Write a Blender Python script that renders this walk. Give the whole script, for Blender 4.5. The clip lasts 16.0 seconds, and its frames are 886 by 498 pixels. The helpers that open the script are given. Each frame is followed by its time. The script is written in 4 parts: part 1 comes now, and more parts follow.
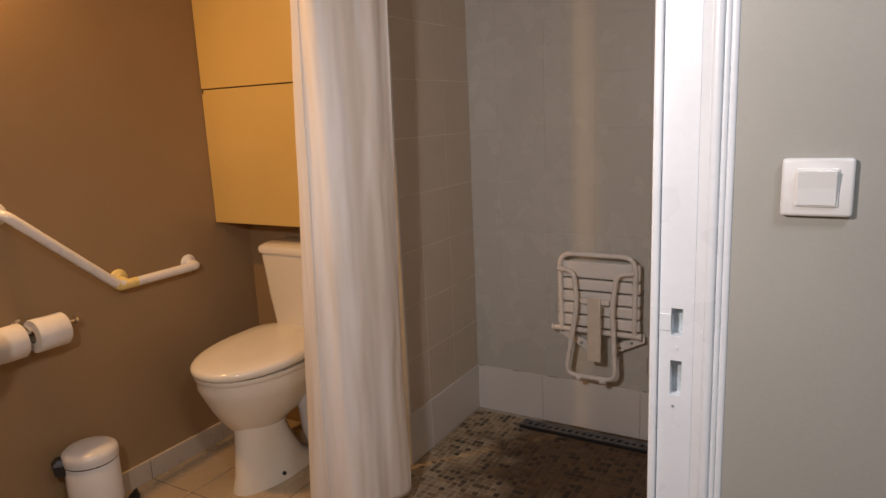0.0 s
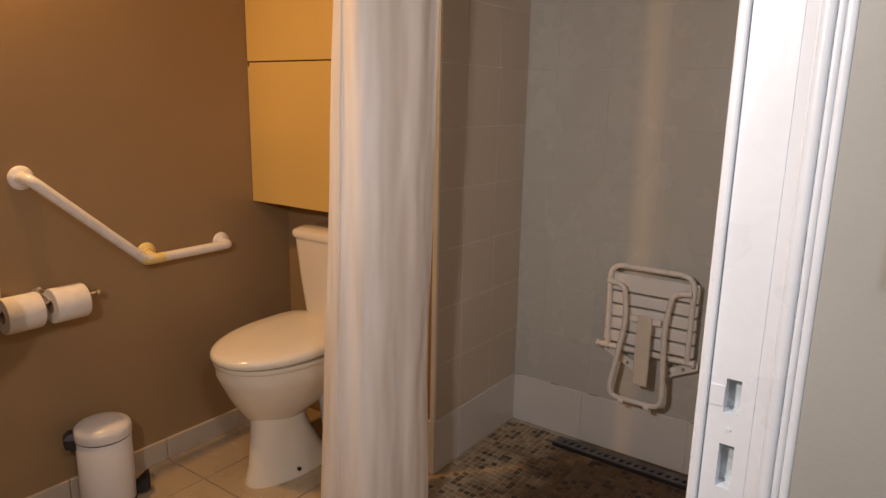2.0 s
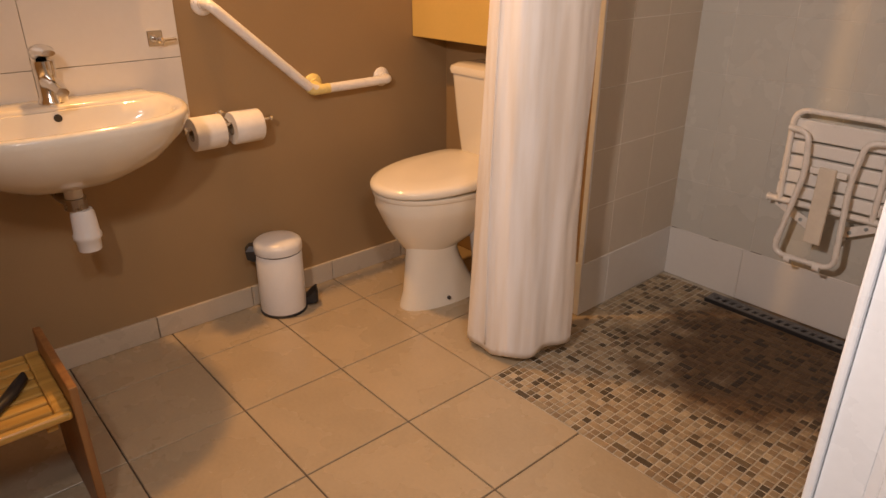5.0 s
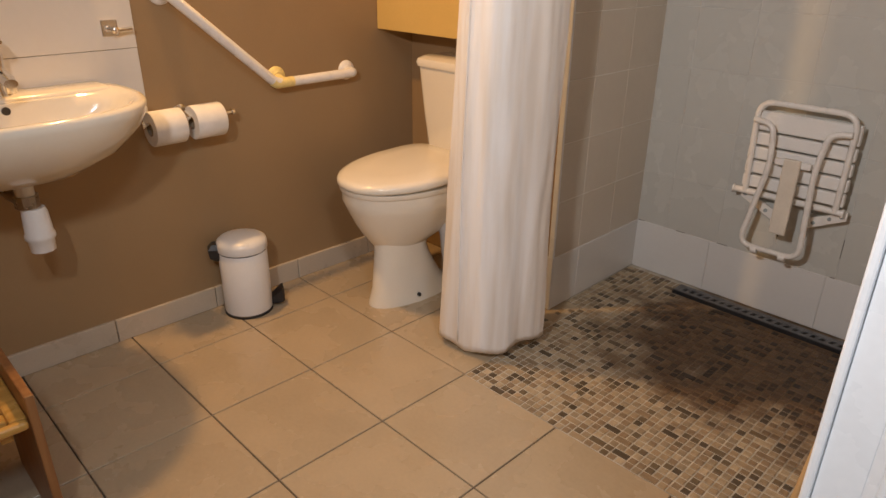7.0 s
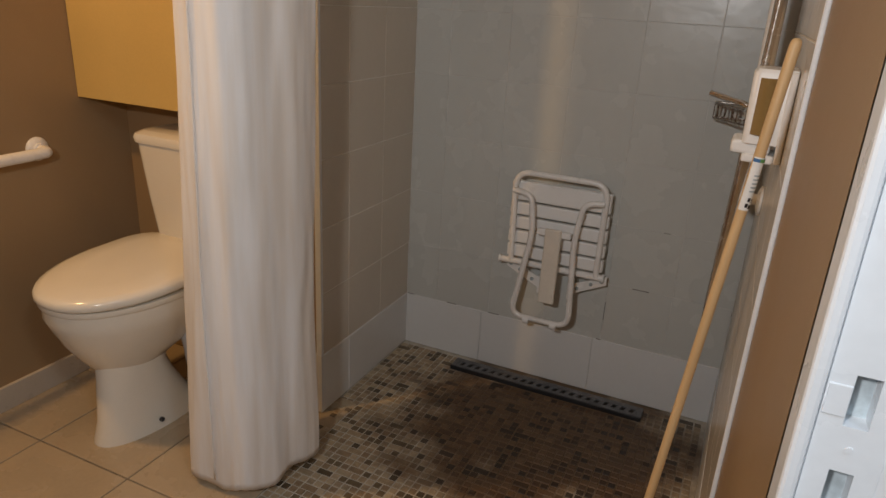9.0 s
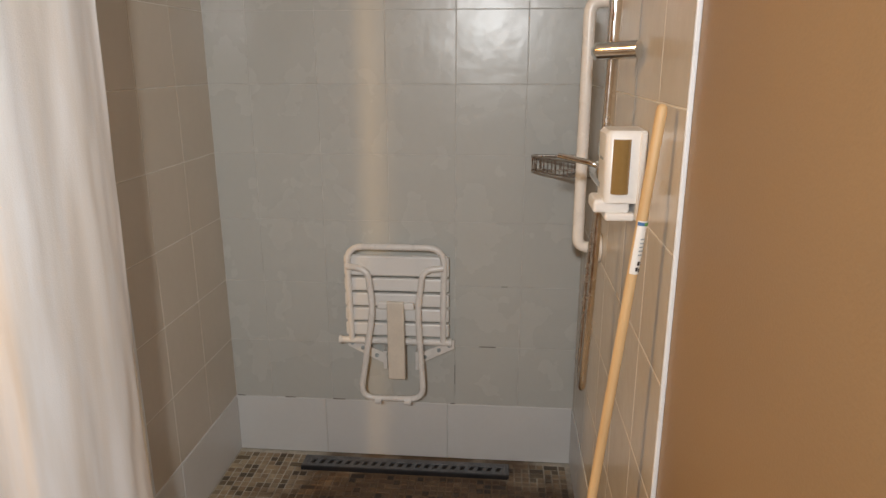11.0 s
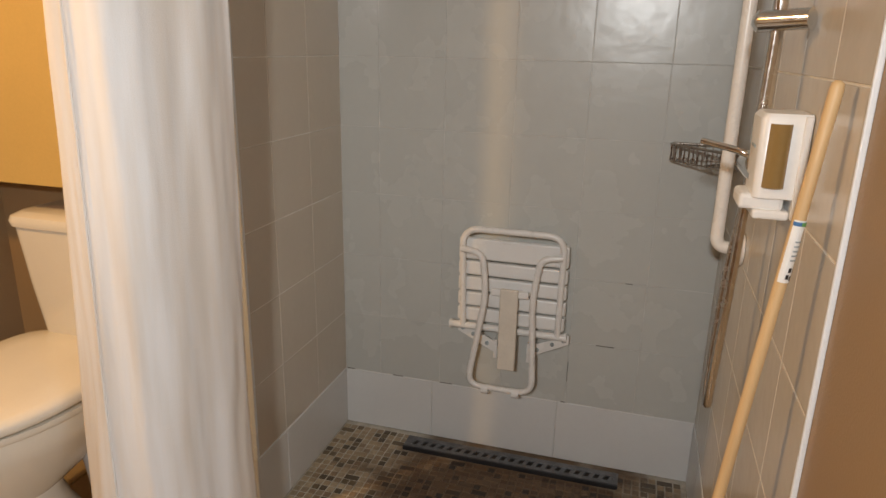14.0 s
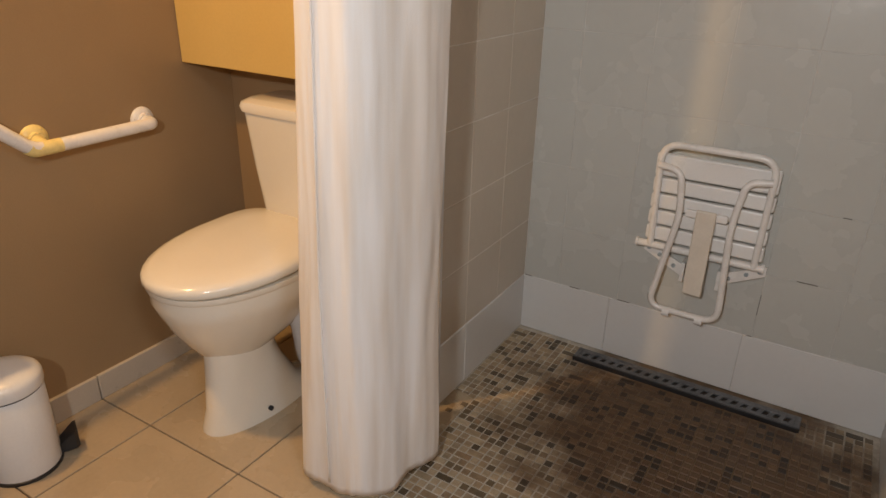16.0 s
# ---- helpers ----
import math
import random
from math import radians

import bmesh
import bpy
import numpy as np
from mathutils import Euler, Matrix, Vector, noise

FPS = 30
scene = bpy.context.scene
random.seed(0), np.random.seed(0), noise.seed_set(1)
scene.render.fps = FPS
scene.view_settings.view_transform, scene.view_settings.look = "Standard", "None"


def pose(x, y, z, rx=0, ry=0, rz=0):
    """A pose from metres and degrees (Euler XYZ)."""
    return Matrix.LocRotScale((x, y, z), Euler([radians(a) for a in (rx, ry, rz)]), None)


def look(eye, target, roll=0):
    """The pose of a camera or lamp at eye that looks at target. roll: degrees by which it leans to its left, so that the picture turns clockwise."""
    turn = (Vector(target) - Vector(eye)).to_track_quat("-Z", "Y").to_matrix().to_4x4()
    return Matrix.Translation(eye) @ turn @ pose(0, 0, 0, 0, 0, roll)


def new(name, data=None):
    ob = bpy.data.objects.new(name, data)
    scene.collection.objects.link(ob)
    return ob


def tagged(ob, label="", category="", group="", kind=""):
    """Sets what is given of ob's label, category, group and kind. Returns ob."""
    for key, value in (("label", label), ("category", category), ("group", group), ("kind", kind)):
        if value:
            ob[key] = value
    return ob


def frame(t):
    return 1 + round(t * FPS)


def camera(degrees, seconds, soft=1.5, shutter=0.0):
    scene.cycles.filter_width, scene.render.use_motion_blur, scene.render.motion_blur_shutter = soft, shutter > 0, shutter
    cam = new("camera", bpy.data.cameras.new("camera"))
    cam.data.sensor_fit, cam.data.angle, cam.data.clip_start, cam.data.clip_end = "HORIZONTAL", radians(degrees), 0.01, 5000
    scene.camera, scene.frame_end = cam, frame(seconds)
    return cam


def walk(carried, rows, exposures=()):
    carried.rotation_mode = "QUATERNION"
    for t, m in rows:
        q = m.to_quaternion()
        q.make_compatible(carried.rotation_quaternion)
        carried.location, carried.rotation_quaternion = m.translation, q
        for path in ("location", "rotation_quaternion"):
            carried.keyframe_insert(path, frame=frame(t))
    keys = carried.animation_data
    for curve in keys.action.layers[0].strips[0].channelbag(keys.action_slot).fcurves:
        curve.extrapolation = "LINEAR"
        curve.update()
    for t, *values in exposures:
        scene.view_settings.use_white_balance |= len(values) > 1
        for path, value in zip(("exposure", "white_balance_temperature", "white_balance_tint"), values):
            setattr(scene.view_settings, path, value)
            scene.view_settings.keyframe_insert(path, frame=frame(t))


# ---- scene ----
cam = camera(66.8, 16.0)

PATH = [
    (0, (1.298, -2.453, 1.28), (0.301, -0.766, 0.884), -2.6),
    (0.5, (1.288, -2.391, 1.272), (0.347, -0.676, 0.856), -1.0),
    (1, (1.278, -2.326, 1.274), (0.254, -0.666, 0.833), 0.2),
    (1.5, (1.272, -2.293, 1.284), (0.182, -0.673, 0.852), 0.6),
    (2, (1.261, -2.271, 1.287), (0.121, -0.687, 0.853), 1.1),
    (2.5, (1.246, -2.26, 1.276), (0.102, -0.691, 0.799), 0.5),
    (3, (1.244, -2.262, 1.258), (0.123, -0.708, 0.687), 0.5),
    (3.5, (1.251, -2.275, 1.239), (0.11, -0.767, 0.588), 1.0),
    (4, (1.266, -2.287, 1.222), (-0.005, -0.93, 0.486), 0.3),
    (4.5, (1.275, -2.281, 1.212), (-0.084, -1.043, 0.424), 0.1),
    (4.7, (1.274, -2.285, 1.203), (-0.102, -1.073, 0.405), -0.1),
    (6.8, (1.298, -2.272, 1.176), (-0.098, -1.112, 0.336), -0.0),
    (7, (1.231, -2.291, 1.171), (-0.071, -1.011, 0.354), 0.6),
    (7.5, (1.202, -2.253, 1.222), (-0.003, -0.84, 0.479), -0.3),
    (8, (1.181, -2.207, 1.222), (0.071, -0.699, 0.518), 1.2),
    (8.5, (1.128, -2.121, 1.214), (0.152, -0.527, 0.502), 4.0),
    (9, (1.042, -2.043, 1.227), (0.282, -0.328, 0.533), 3.2),
    (11.3, (0.851, -1.909, 1.26), (0.702, 0.024, 0.768), 0.0),
    (11.5, (0.849, -1.885, 1.262), (0.702, 0.06, 0.821), 0.1),
    (12, (0.847, -1.887, 1.29), (0.665, 0.088, 1.032), -1.5),
    (12.5, (0.842, -1.908, 1.293), (0.687, 0.075, 1.086), -0.3),
    (13, (0.832, -1.902, 1.269), (0.692, 0.066, 0.944), -0.1),
    (13.5, (0.846, -1.886, 1.253), (0.557, 0.038, 0.788), 0.2),
    (14, (0.869, -1.863, 1.232), (0.334, -0.025, 0.654), 1.2),
    (14.5, (0.873, -1.86, 1.234), (0.155, -0.113, 0.576), 0.9),
    (15, (0.843, -1.876, 1.235), (-0.019, -0.224, 0.508), 1.1),
    (15.5, (0.838, -1.891, 1.226), (-0.089, -0.288, 0.471), 1.0),
    (16, (0.823, -1.901, 1.209), (-0.12, -0.34, 0.388), 1.4),
]
EXPOSURES = [(0, -0.62, 7300, 20), (2, -0.62, 7500, 20), (3.5, -0.52, 8000, 22), (4.0, -0.46, 8300, 24), (4.5, -0.15, 8500, 26), (7, -0.02, 6900, 14), (8, -0.2, 6700, 11), (9, -0.68, 6600, 10),
             (11.3, 0.1, 6500, 8), (13, 0.1, 6500, 8), (14.0, -0.02, 6600, 8), (14.5, -0.03, 6600, 8), (16, -0.05, 6600, 10)]
walk(cam, [(t, look(eye, target, roll)) for t, eye, target, roll in PATH], EXPOSURES)

# ---- light ----
world = bpy.data.worlds.new("world")
scene.world = world
world.use_nodes = True
world.node_tree.nodes["Background"].inputs[0].default_value = (0.9, 0.95, 1.0, 1)
world.node_tree.nodes["Background"].inputs[1].default_value = 0.01


def lamp(name, where, target, power, colour, size, spread=180):
    data = bpy.data.lights.new(name, "AREA")
    data.shape, data.size, data.energy, data.color = "DISK", size, power, colour
    data.spread = radians(spread)
    ob = new(name, data)
    ob.matrix_world = look(where, target)
    return ob


lamp("mirror_light", (-0.77, -1.53, 1.98), (0.1, -1.4, 0.3), 17.0, (1.0, 0.58, 0.22), 0.09)
# added still lamp for the neutral light that comes from about the camera
lamp("camera_side_fill", (0.79, -2.45, 1.54), (0.45, -0.3, 0.9), 11.2, (0.97, 0.98, 1.0), 0.10, 140)
# added cool fill that lifts the door frame and hall wall; no fixture known
lamp("hall_side_fill", (1.9, -2.3, 2.3), (1.5, -1.9, 0.0), 17.0, (0.66, 0.82, 1.0), 0.40)


# ---- materials ----
def mat(name, col, rough=0.5, metal=0.0, var=0.12, scale=6.0, fine=140.0, bump=0.05, vary=0.0, island=False, coat=0.0, gloss_var=1.0, **more):
    m = bpy.data.materials.new(name)
    m.use_nodes = True
    nt = m.node_tree
    b = nt.nodes["Principled BSDF"]
    geo = nt.nodes.new("ShaderNodeNewGeometry")
    n1 = nt.nodes.new("ShaderNodeTexNoise")
    n1.inputs["Scale"].default_value, n1.inputs["Detail"].default_value = scale, 5
    n2 = nt.nodes.new("ShaderNodeTexNoise")
    n2.inputs["Scale"].default_value, n2.inputs["Detail"].default_value = fine, 3
    for n in (n1, n2):
        nt.links.new(geo.outputs["Position"], n.inputs["Vector"])
    mr = nt.nodes.new("ShaderNodeMapRange")
    mr.inputs[1].default_value, mr.inputs[2].default_value = 0.3, 0.7
    mr.inputs[3].default_value, mr.inputs[4].default_value = 1 - var, 1 + var
    nt.links.new(n1.outputs["Fac"], mr.inputs[0])
    mr2 = nt.nodes.new("ShaderNodeMapRange")
    mr2.inputs[1].default_value, mr2.inputs[2].default_value = 0.3, 0.7
    mr2.inputs[3].default_value, mr2.inputs[4].default_value = 1 - var * 0.5, 1 + var * 0.5
    nt.links.new(n2.outputs["Fac"], mr2.inputs[0])
    mul = nt.nodes.new("ShaderNodeMath")
    mul.operation = "MULTIPLY"
    nt.links.new(mr.outputs[0], mul.inputs[0])
    nt.links.new(mr2.outputs[0], mul.inputs[1])
    last = mul.outputs[0]
    if vary or island:
        rnd = geo.outputs["Random Per Island"] if island else nt.nodes.new("ShaderNodeObjectInfo").outputs["Random"]
    if vary:
        mr3 = nt.nodes.new("ShaderNodeMapRange")
        mr3.inputs[3].default_value, mr3.inputs[4].default_value = 1 - vary, 1 + vary
        nt.links.new(rnd, mr3.inputs[0])
        mul2 = nt.nodes.new("ShaderNodeMath")
        mul2.operation = "MULTIPLY"
        nt.links.new(last, mul2.inputs[0])
        nt.links.new(mr3.outputs[0], mul2.inputs[1])
        last = mul2.outputs[0]
    vm = nt.nodes.new("ShaderNodeVectorMath")
    vm.operation = "SCALE"
    vm.inputs[0].default_value = col
    nt.links.new(last, vm.inputs["Scale"])
    colour = vm.outputs[0]
    nt.links.new(colour, b.inputs["Base Color"])
    b.inputs["Roughness"].default_value, b.inputs["Metallic"].default_value = rough, metal
    b.inputs["Coat Weight"].default_value = coat
    b.inputs["Coat Roughness"].default_value = 0.06
    for k, v in more.items():
        b.inputs[k.replace("_", " ")].default_value = v
    rr = nt.nodes.new("ShaderNodeMapRange")
    rr.inputs[1].default_value, rr.inputs[2].default_value = 0.3, 0.7
    rr.inputs[3].default_value, rr.inputs[4].default_value = max(0.02, rough - 0.06 * gloss_var), min(1, rough + 0.08 * gloss_var)
    nt.links.new(n1.outputs["Fac"], rr.inputs[0])
    nt.links.new(rr.outputs[0], b.inputs["Roughness"])
    if bump:
        bp = nt.nodes.new("ShaderNodeBump")
        bp.inputs["Strength"].default_value, bp.inputs["Distance"].default_value = bump, 0.004
        nt.links.new(n2.outputs["Fac"], bp.inputs["Height"])
        nt.links.new(bp.outputs[0], b.inputs["Normal"])
    return m


def wood_mat(name, c1, c2, rough=0.4, axis=2):
    m = mat(name, c1, rough)
    nt = m.node_tree
    b = nt.nodes["Principled BSDF"]
    co = nt.nodes.new("ShaderNodeTexCoord")
    mp = nt.nodes.new("ShaderNodeMapping")
    s = [55, 55, 55]
    s[axis] = 4
    mp.inputs["Scale"].default_value = s
    nz = nt.nodes.new("ShaderNodeTexNoise")
    nz.inputs["Scale"].default_value, nz.inputs["Detail"].default_value = 1.0, 6
    ramp = nt.nodes.new("ShaderNodeValToRGB")
    ramp.color_ramp.elements[0].color, ramp.color_ramp.elements[1].color = (*c2, 1), (*c1, 1)
    ramp.color_ramp.elements[0].position, ramp.color_ramp.elements[1].position = 0.35, 0.65
    nt.links.new(co.outputs["Object"], mp.inputs[0])
    nt.links.new(mp.outputs[0], nz.inputs["Vector"])
    nt.links.new(nz.outputs["Fac"], ramp.inputs[0])
    nt.links.new(ramp.outputs[0], b.inputs["Base Color"])
    return m


def tile_mat(name, col, rough, wave, vary=0.015):
    """Glazed tile with a wavy, slightly uneven glaze."""
    m = mat(name, col, rough, var=0.018, scale=7, fine=60, bump=0, vary=vary, gloss_var=0.15)
    nt = m.node_tree
    b = nt.nodes["Principled BSDF"]
    geo = nt.nodes.new("ShaderNodeNewGeometry")
    nz = nt.nodes.new("ShaderNodeTexNoise")
    nz.inputs["Scale"].default_value, nz.inputs["Detail"].default_value = 16, 2
    nt.links.new(geo.outputs["Position"], nz.inputs["Vector"])
    bp = nt.nodes.new("ShaderNodeBump")
    bp.inputs["Strength"].default_value, bp.inputs["Distance"].default_value = wave, 0.01
    nt.links.new(nz.outputs["Fac"], bp.inputs["Height"])
    nt.links.new(bp.outputs[0], b.inputs["Normal"])
    return m


def mosaic_mat(name, island):
    m = mat(name, (0.92, 0.83, 0.70), 0.42, var=0.18, scale=40, fine=220, bump=0.15, island=island)
    nt = m.node_tree
    b = nt.nodes["Principled BSDF"]
    geo = nt.nodes.new("ShaderNodeNewGeometry")
    rnd = geo.outputs["Random Per Island"] if island else nt.nodes.new("ShaderNodeObjectInfo").outputs["Random"]
    ramp = nt.nodes.new("ShaderNodeValToRGB")
    ramp.color_ramp.interpolation = "CONSTANT"
    cols = ((0.0, (0.40, 0.33, 0.24)), (0.24, (0.30, 0.235, 0.165)), (0.44, (0.46, 0.40, 0.31)), (0.62, (0.17, 0.135, 0.09)), (0.74, (0.34, 0.29, 0.22)), (0.88, (0.10, 0.08, 0.055)), (0.96, (0.50, 0.44, 0.35)))
    el = ramp.color_ramp.elements
    el[0].position, el[0].color = 0, (*cols[0][1], 1)
    el[1].position, el[1].color = cols[1][0], (*cols[1][1], 1)
    for p, c in cols[2:]:
        e = el.new(p)
        e.color = (*c, 1)
    nt.links.new(rnd, ramp.inputs[0])
    old = b.inputs["Base Color"].links[0].from_socket
    mix = nt.nodes.new("ShaderNodeMix")
    mix.data_type, mix.blend_type = "RGBA", "MULTIPLY"
    mix.inputs["Factor"].default_value = 1
    nt.links.new(old, mix.inputs[6])
    nt.links.new(ramp.outputs[0], mix.inputs[7])
    nt.links.new(stain_over(nt, geo, mix.outputs[2]), b.inputs["Base Color"])
    return m


def stain_over(nt, geo, colour):
    """A brown limescale and iron stain before the drain, with a ragged outline."""
    sub = nt.nodes.new("ShaderNodeVectorMath")
    sub.operation = "SUBTRACT"
    sub.inputs[1].default_value = (0.64, -0.29, 0.0)
    nt.links.new(geo.outputs["Position"], sub.inputs[0])
    sc = nt.nodes.new("ShaderNodeVectorMath")
    sc.operation = "MULTIPLY"
    sc.inputs[1].default_value = (2.05, 2.2, 0)
    nt.links.new(sub.outputs[0], sc.inputs[0])
    ln = nt.nodes.new("ShaderNodeVectorMath")
    ln.operation = "LENGTH"
    nt.links.new(sc.outputs[0], ln.inputs[0])
    nz = nt.nodes.new("ShaderNodeTexNoise")
    nz.inputs["Scale"].default_value, nz.inputs["Detail"].default_value = 7, 5
    nt.links.new(geo.outputs["Position"], nz.inputs["Vector"])
    ad = nt.nodes.new("ShaderNodeMath")
    ad.operation = "MULTIPLY_ADD"
    ad.inputs[1].default_value = 1.3
    nt.links.new(nz.outputs["Fac"], ad.inputs[0])
    nt.links.new(ln.outputs["Value"], ad.inputs[2])
    mr = nt.nodes.new("ShaderNodeMapRange")
    mr.interpolation_type = "SMOOTHSTEP"
    mr.inputs[1].default_value, mr.inputs[2].default_value = 1.30, 1.80
    mr.inputs[3].default_value, mr.inputs[4].default_value = 0.92, 0.0
    nt.links.new(ad.outputs[0], mr.inputs[0])
    mix = nt.nodes.new("ShaderNodeMix")
    mix.data_type, mix.blend_type = "RGBA", "MULTIPLY"
    mix.inputs[7].default_value = (0.245, 0.155, 0.087, 1)
    nt.links.new(mr.outputs[0], mix.inputs[0])
    nt.links.new(colour, mix.inputs[6])
    return mix.outputs[2]


BROWN = mat("brown_wall_paint", (0.345, 0.228, 0.119), 0.42, var=0.05, scale=3, fine=260, bump=0.10)
HALLPAINT = mat("pale_wall_paint", (0.40, 0.39, 0.35), 0.35, var=0.03, scale=5, fine=200, bump=0.05)
WHITEWALL = mat("white_ceiling_paint", (0.78, 0.77, 0.74), 0.7, var=0.03)
FRAME = mat("white_gloss_paint", (0.76, 0.79, 0.82), 0.3, var=0.03, scale=12, fine=90, bump=0.06)
STRIKE = mat("pale_strike_recess", (0.60, 0.68, 0.72), 0.35, 0.2, var=0.25, scale=45)
STEEL_DARK = mat("dull_strike_recess", (0.35, 0.40, 0.42), 0.5, 0.3, var=0.3, scale=60)
FLOORTILE = mat("beige_floor_tile", (0.45, 0.352, 0.235), 0.26, var=0.07, scale=5, fine=90, bump=0.04, vary=0.035)
GROUT = mat("brown_grout", (0.11, 0.075, 0.05), 0.85, var=0.2, scale=30)
SHOWERGROUT = mat("grey_grout", (0.52, 0.475, 0.40), 0.85, var=0.2, scale=30)
nt_g = SHOWERGROUT.node_tree
b_g = nt_g.nodes["Principled BSDF"]
nt_g.links.new(stain_over(nt_g, nt_g.nodes.new("ShaderNodeNewGeometry"), b_g.inputs["Base Color"].links[0].from_socket), b_g.inputs["Base Color"])
SKIRT = mat("beige_skirting_tile", (0.56, 0.48, 0.38), 0.3, var=0.05, scale=8, vary=0.03)
BACKTILE = tile_mat("grey_glazed_tile", (0.545, 0.55, 0.52), 0.27, 0.13)
SIDEGROUT = mat("white_wall_grout", (0.76, 0.73, 0.67), 0.8, var=0.1, scale=14)
SIDETILE = tile_mat("beige_glazed_tile", (0.61, 0.55, 0.465), 0.21, 0.12)
PLINTHTILE = tile_mat("white_plinth_tile", (0.70, 0.70, 0.69), 0.3, 0.03)
WALLGROUT = mat("pale_wall_grout", (0.60, 0.59, 0.56), 0.8, var=0.14, scale=14)
SPLASHTILE = tile_mat("white_glazed_tile", (0.74, 0.70, 0.64), 0.14, 0.03)
PORCELAIN = mat("white_porcelain", (0.80, 0.745, 0.64), 0.10, var=0.015, bump=0, coat=0.4)
SEATPLASTIC = mat("white_toilet_plastic", (0.80, 0.745, 0.64), 0.18, var=0.015, bump=0)
WHITEPLASTIC = mat("white_plastic", (0.80, 0.79, 0.77), 0.3, var=0.03, bump=0.02)
WHITETUBE = mat("white_coated_tube", (0.80, 0.78, 0.75), 0.28, var=0.04, scale=20, bump=0.03)
YELLOWED = mat("yellowed_plastic", (0.80, 0.65, 0.27), 0.35, var=0.1, scale=30)
ROCKER = mat("glossy_white_plastic", (0.80, 0.80, 0.79), 0.07, var=0.02, bump=0.0, coat=0.5)
CREAM = mat("cream_strap", (0.72, 0.66, 0.57), 0.5, var=0.05, scale=20)
CABINET = mat("tan_cabinet_panel", (0.63, 0.43, 0.145), 0.40, var=0.04, scale=4, fine=180, bump=0.03)
CHROME = mat("chrome", (0.80, 0.79, 0.77), 0.10, 1.0, var=0.04, scale=40, bump=0)
WIRE = mat("dull_steel_wire", (0.42, 0.38, 0.34), 0.3, 1.0, var=0.1, scale=40, bump=0)
HOSE = mat("flexible_chrome_hose", (0.62, 0.58, 0.53), 0.22, 1.0, var=0.06, scale=60, bump=0)
DRAINSTEEL = mat("dull_drain_steel", (0.16, 0.16, 0.165), 0.42, 0.5, var=0.3, scale=25)
BLACK = mat("black_plastic", (0.02, 0.02, 0.022), 0.4, var=0.2, bump=0.02)
WORN = mat("worn_joint_dirt", (0.17, 0.155, 0.13), 0.9, var=0.3, scale=60, bump=0)
DARK = mat("dark_gap", (0.03, 0.025, 0.02), 0.8, var=0.1, bump=0)
PAPER = mat("toilet_paper", (0.82, 0.79, 0.74), 0.95, var=0.04, scale=40, fine=300, bump=0.25)
CARD = mat("brown_cardboard", (0.35, 0.26, 0.17), 0.9)
AMBER = mat("amber_soap", (0.26, 0.165, 0.06), 0.12, var=0.05, bump=0, coat=0.6)
HANDLEWOOD = wood_mat("pale_broom_wood", (0.66, 0.46, 0.24), (0.56, 0.37, 0.18), 0.45)
SHELFWOOD = wood_mat("honey_wood", (0.62, 0.36, 0.10), (0.46, 0.25, 0.06), 0.3, axis=1)
REDWOOD = wood_mat("red_brown_wood", (0.34, 0.16, 0.06), (0.25, 0.11, 0.04), 0.4)
FRAMEWOOD = wood_mat("dark_mirror_wood", (0.22, 0.12, 0.05), (0.14, 0.07, 0.03), 0.35, axis=1)
MIRROR = mat("mirror", (0.9, 0.9, 0.9), 0.02, 1.0, var=0.0, bump=0)
LABELW = mat("white_label", (0.8, 0.8, 0.78), 0.5, var=0.03)
LABELG = mat("green_label", (0.12, 0.32, 0.10), 0.5, var=0.05)
LABELB = mat("blue_label", (0.05, 0.16, 0.36), 0.5, var=0.05)
PIPEGREY = mat("glossy_grey_pipe", (0.50, 0.51, 0.53), 0.10, var=0.05, bump=0)
CLOTH = mat("cream_curtain_cloth", (0.90, 0.86, 0.81), 0.75, var=0.05, scale=7, fine=420, bump=0.2)
nt_c = CLOTH.node_tree
# sheer cloth: where it lies double it looks whiter, in long uneven streaks
co_c = nt_c.nodes.new("ShaderNodeTexCoord")
mp_c = nt_c.nodes.new("ShaderNodeMapping")
mp_c.inputs["Scale"].default_value = (22, 22, 1.6)
nz_c = nt_c.nodes.new("ShaderNodeTexNoise")
nz_c.inputs["Scale"].default_value, nz_c.inputs["Detail"].default_value = 1.0, 4
rp_c = nt_c.nodes.new("ShaderNodeValToRGB")
rp_c.color_ramp.elements[0].position, rp_c.color_ramp.elements[1].position = 0.38, 0.62
rp_c.color_ramp.elements[0].color, rp_c.color_ramp.elements[1].color = (0.86, 0.80, 0.73, 1), (0.97, 0.96, 0.95, 1)
nt_c.links.new(co_c.outputs["Object"], mp_c.inputs[0])
nt_c.links.new(mp_c.outputs[0], nz_c.inputs["Vector"])
nt_c.links.new(nz_c.outputs["Fac"], rp_c.inputs[0])
nt_c.links.new(rp_c.outputs[0], nt_c.nodes["Principled BSDF"].inputs["Base Color"])
tr = nt_c.nodes.new("ShaderNodeBsdfTranslucent")
tr.inputs[0].default_value = (0.85, 0.74, 0.60, 1)
mx = nt_c.nodes.new("ShaderNodeMixShader")
mx.inputs[0].default_value = 0.16
nt_c.links.new(nt_c.nodes["Principled BSDF"].outputs[0], mx.inputs[1])
nt_c.links.new(tr.outputs[0], mx.inputs[2])
nt_c.links.new(mx.outputs[0], nt_c.nodes["Material Output"].inputs[0])
MOSAIC = mosaic_mat("stone_mosaic", False)
MOSAICREST = mosaic_mat("stone_mosaic_rest", True)


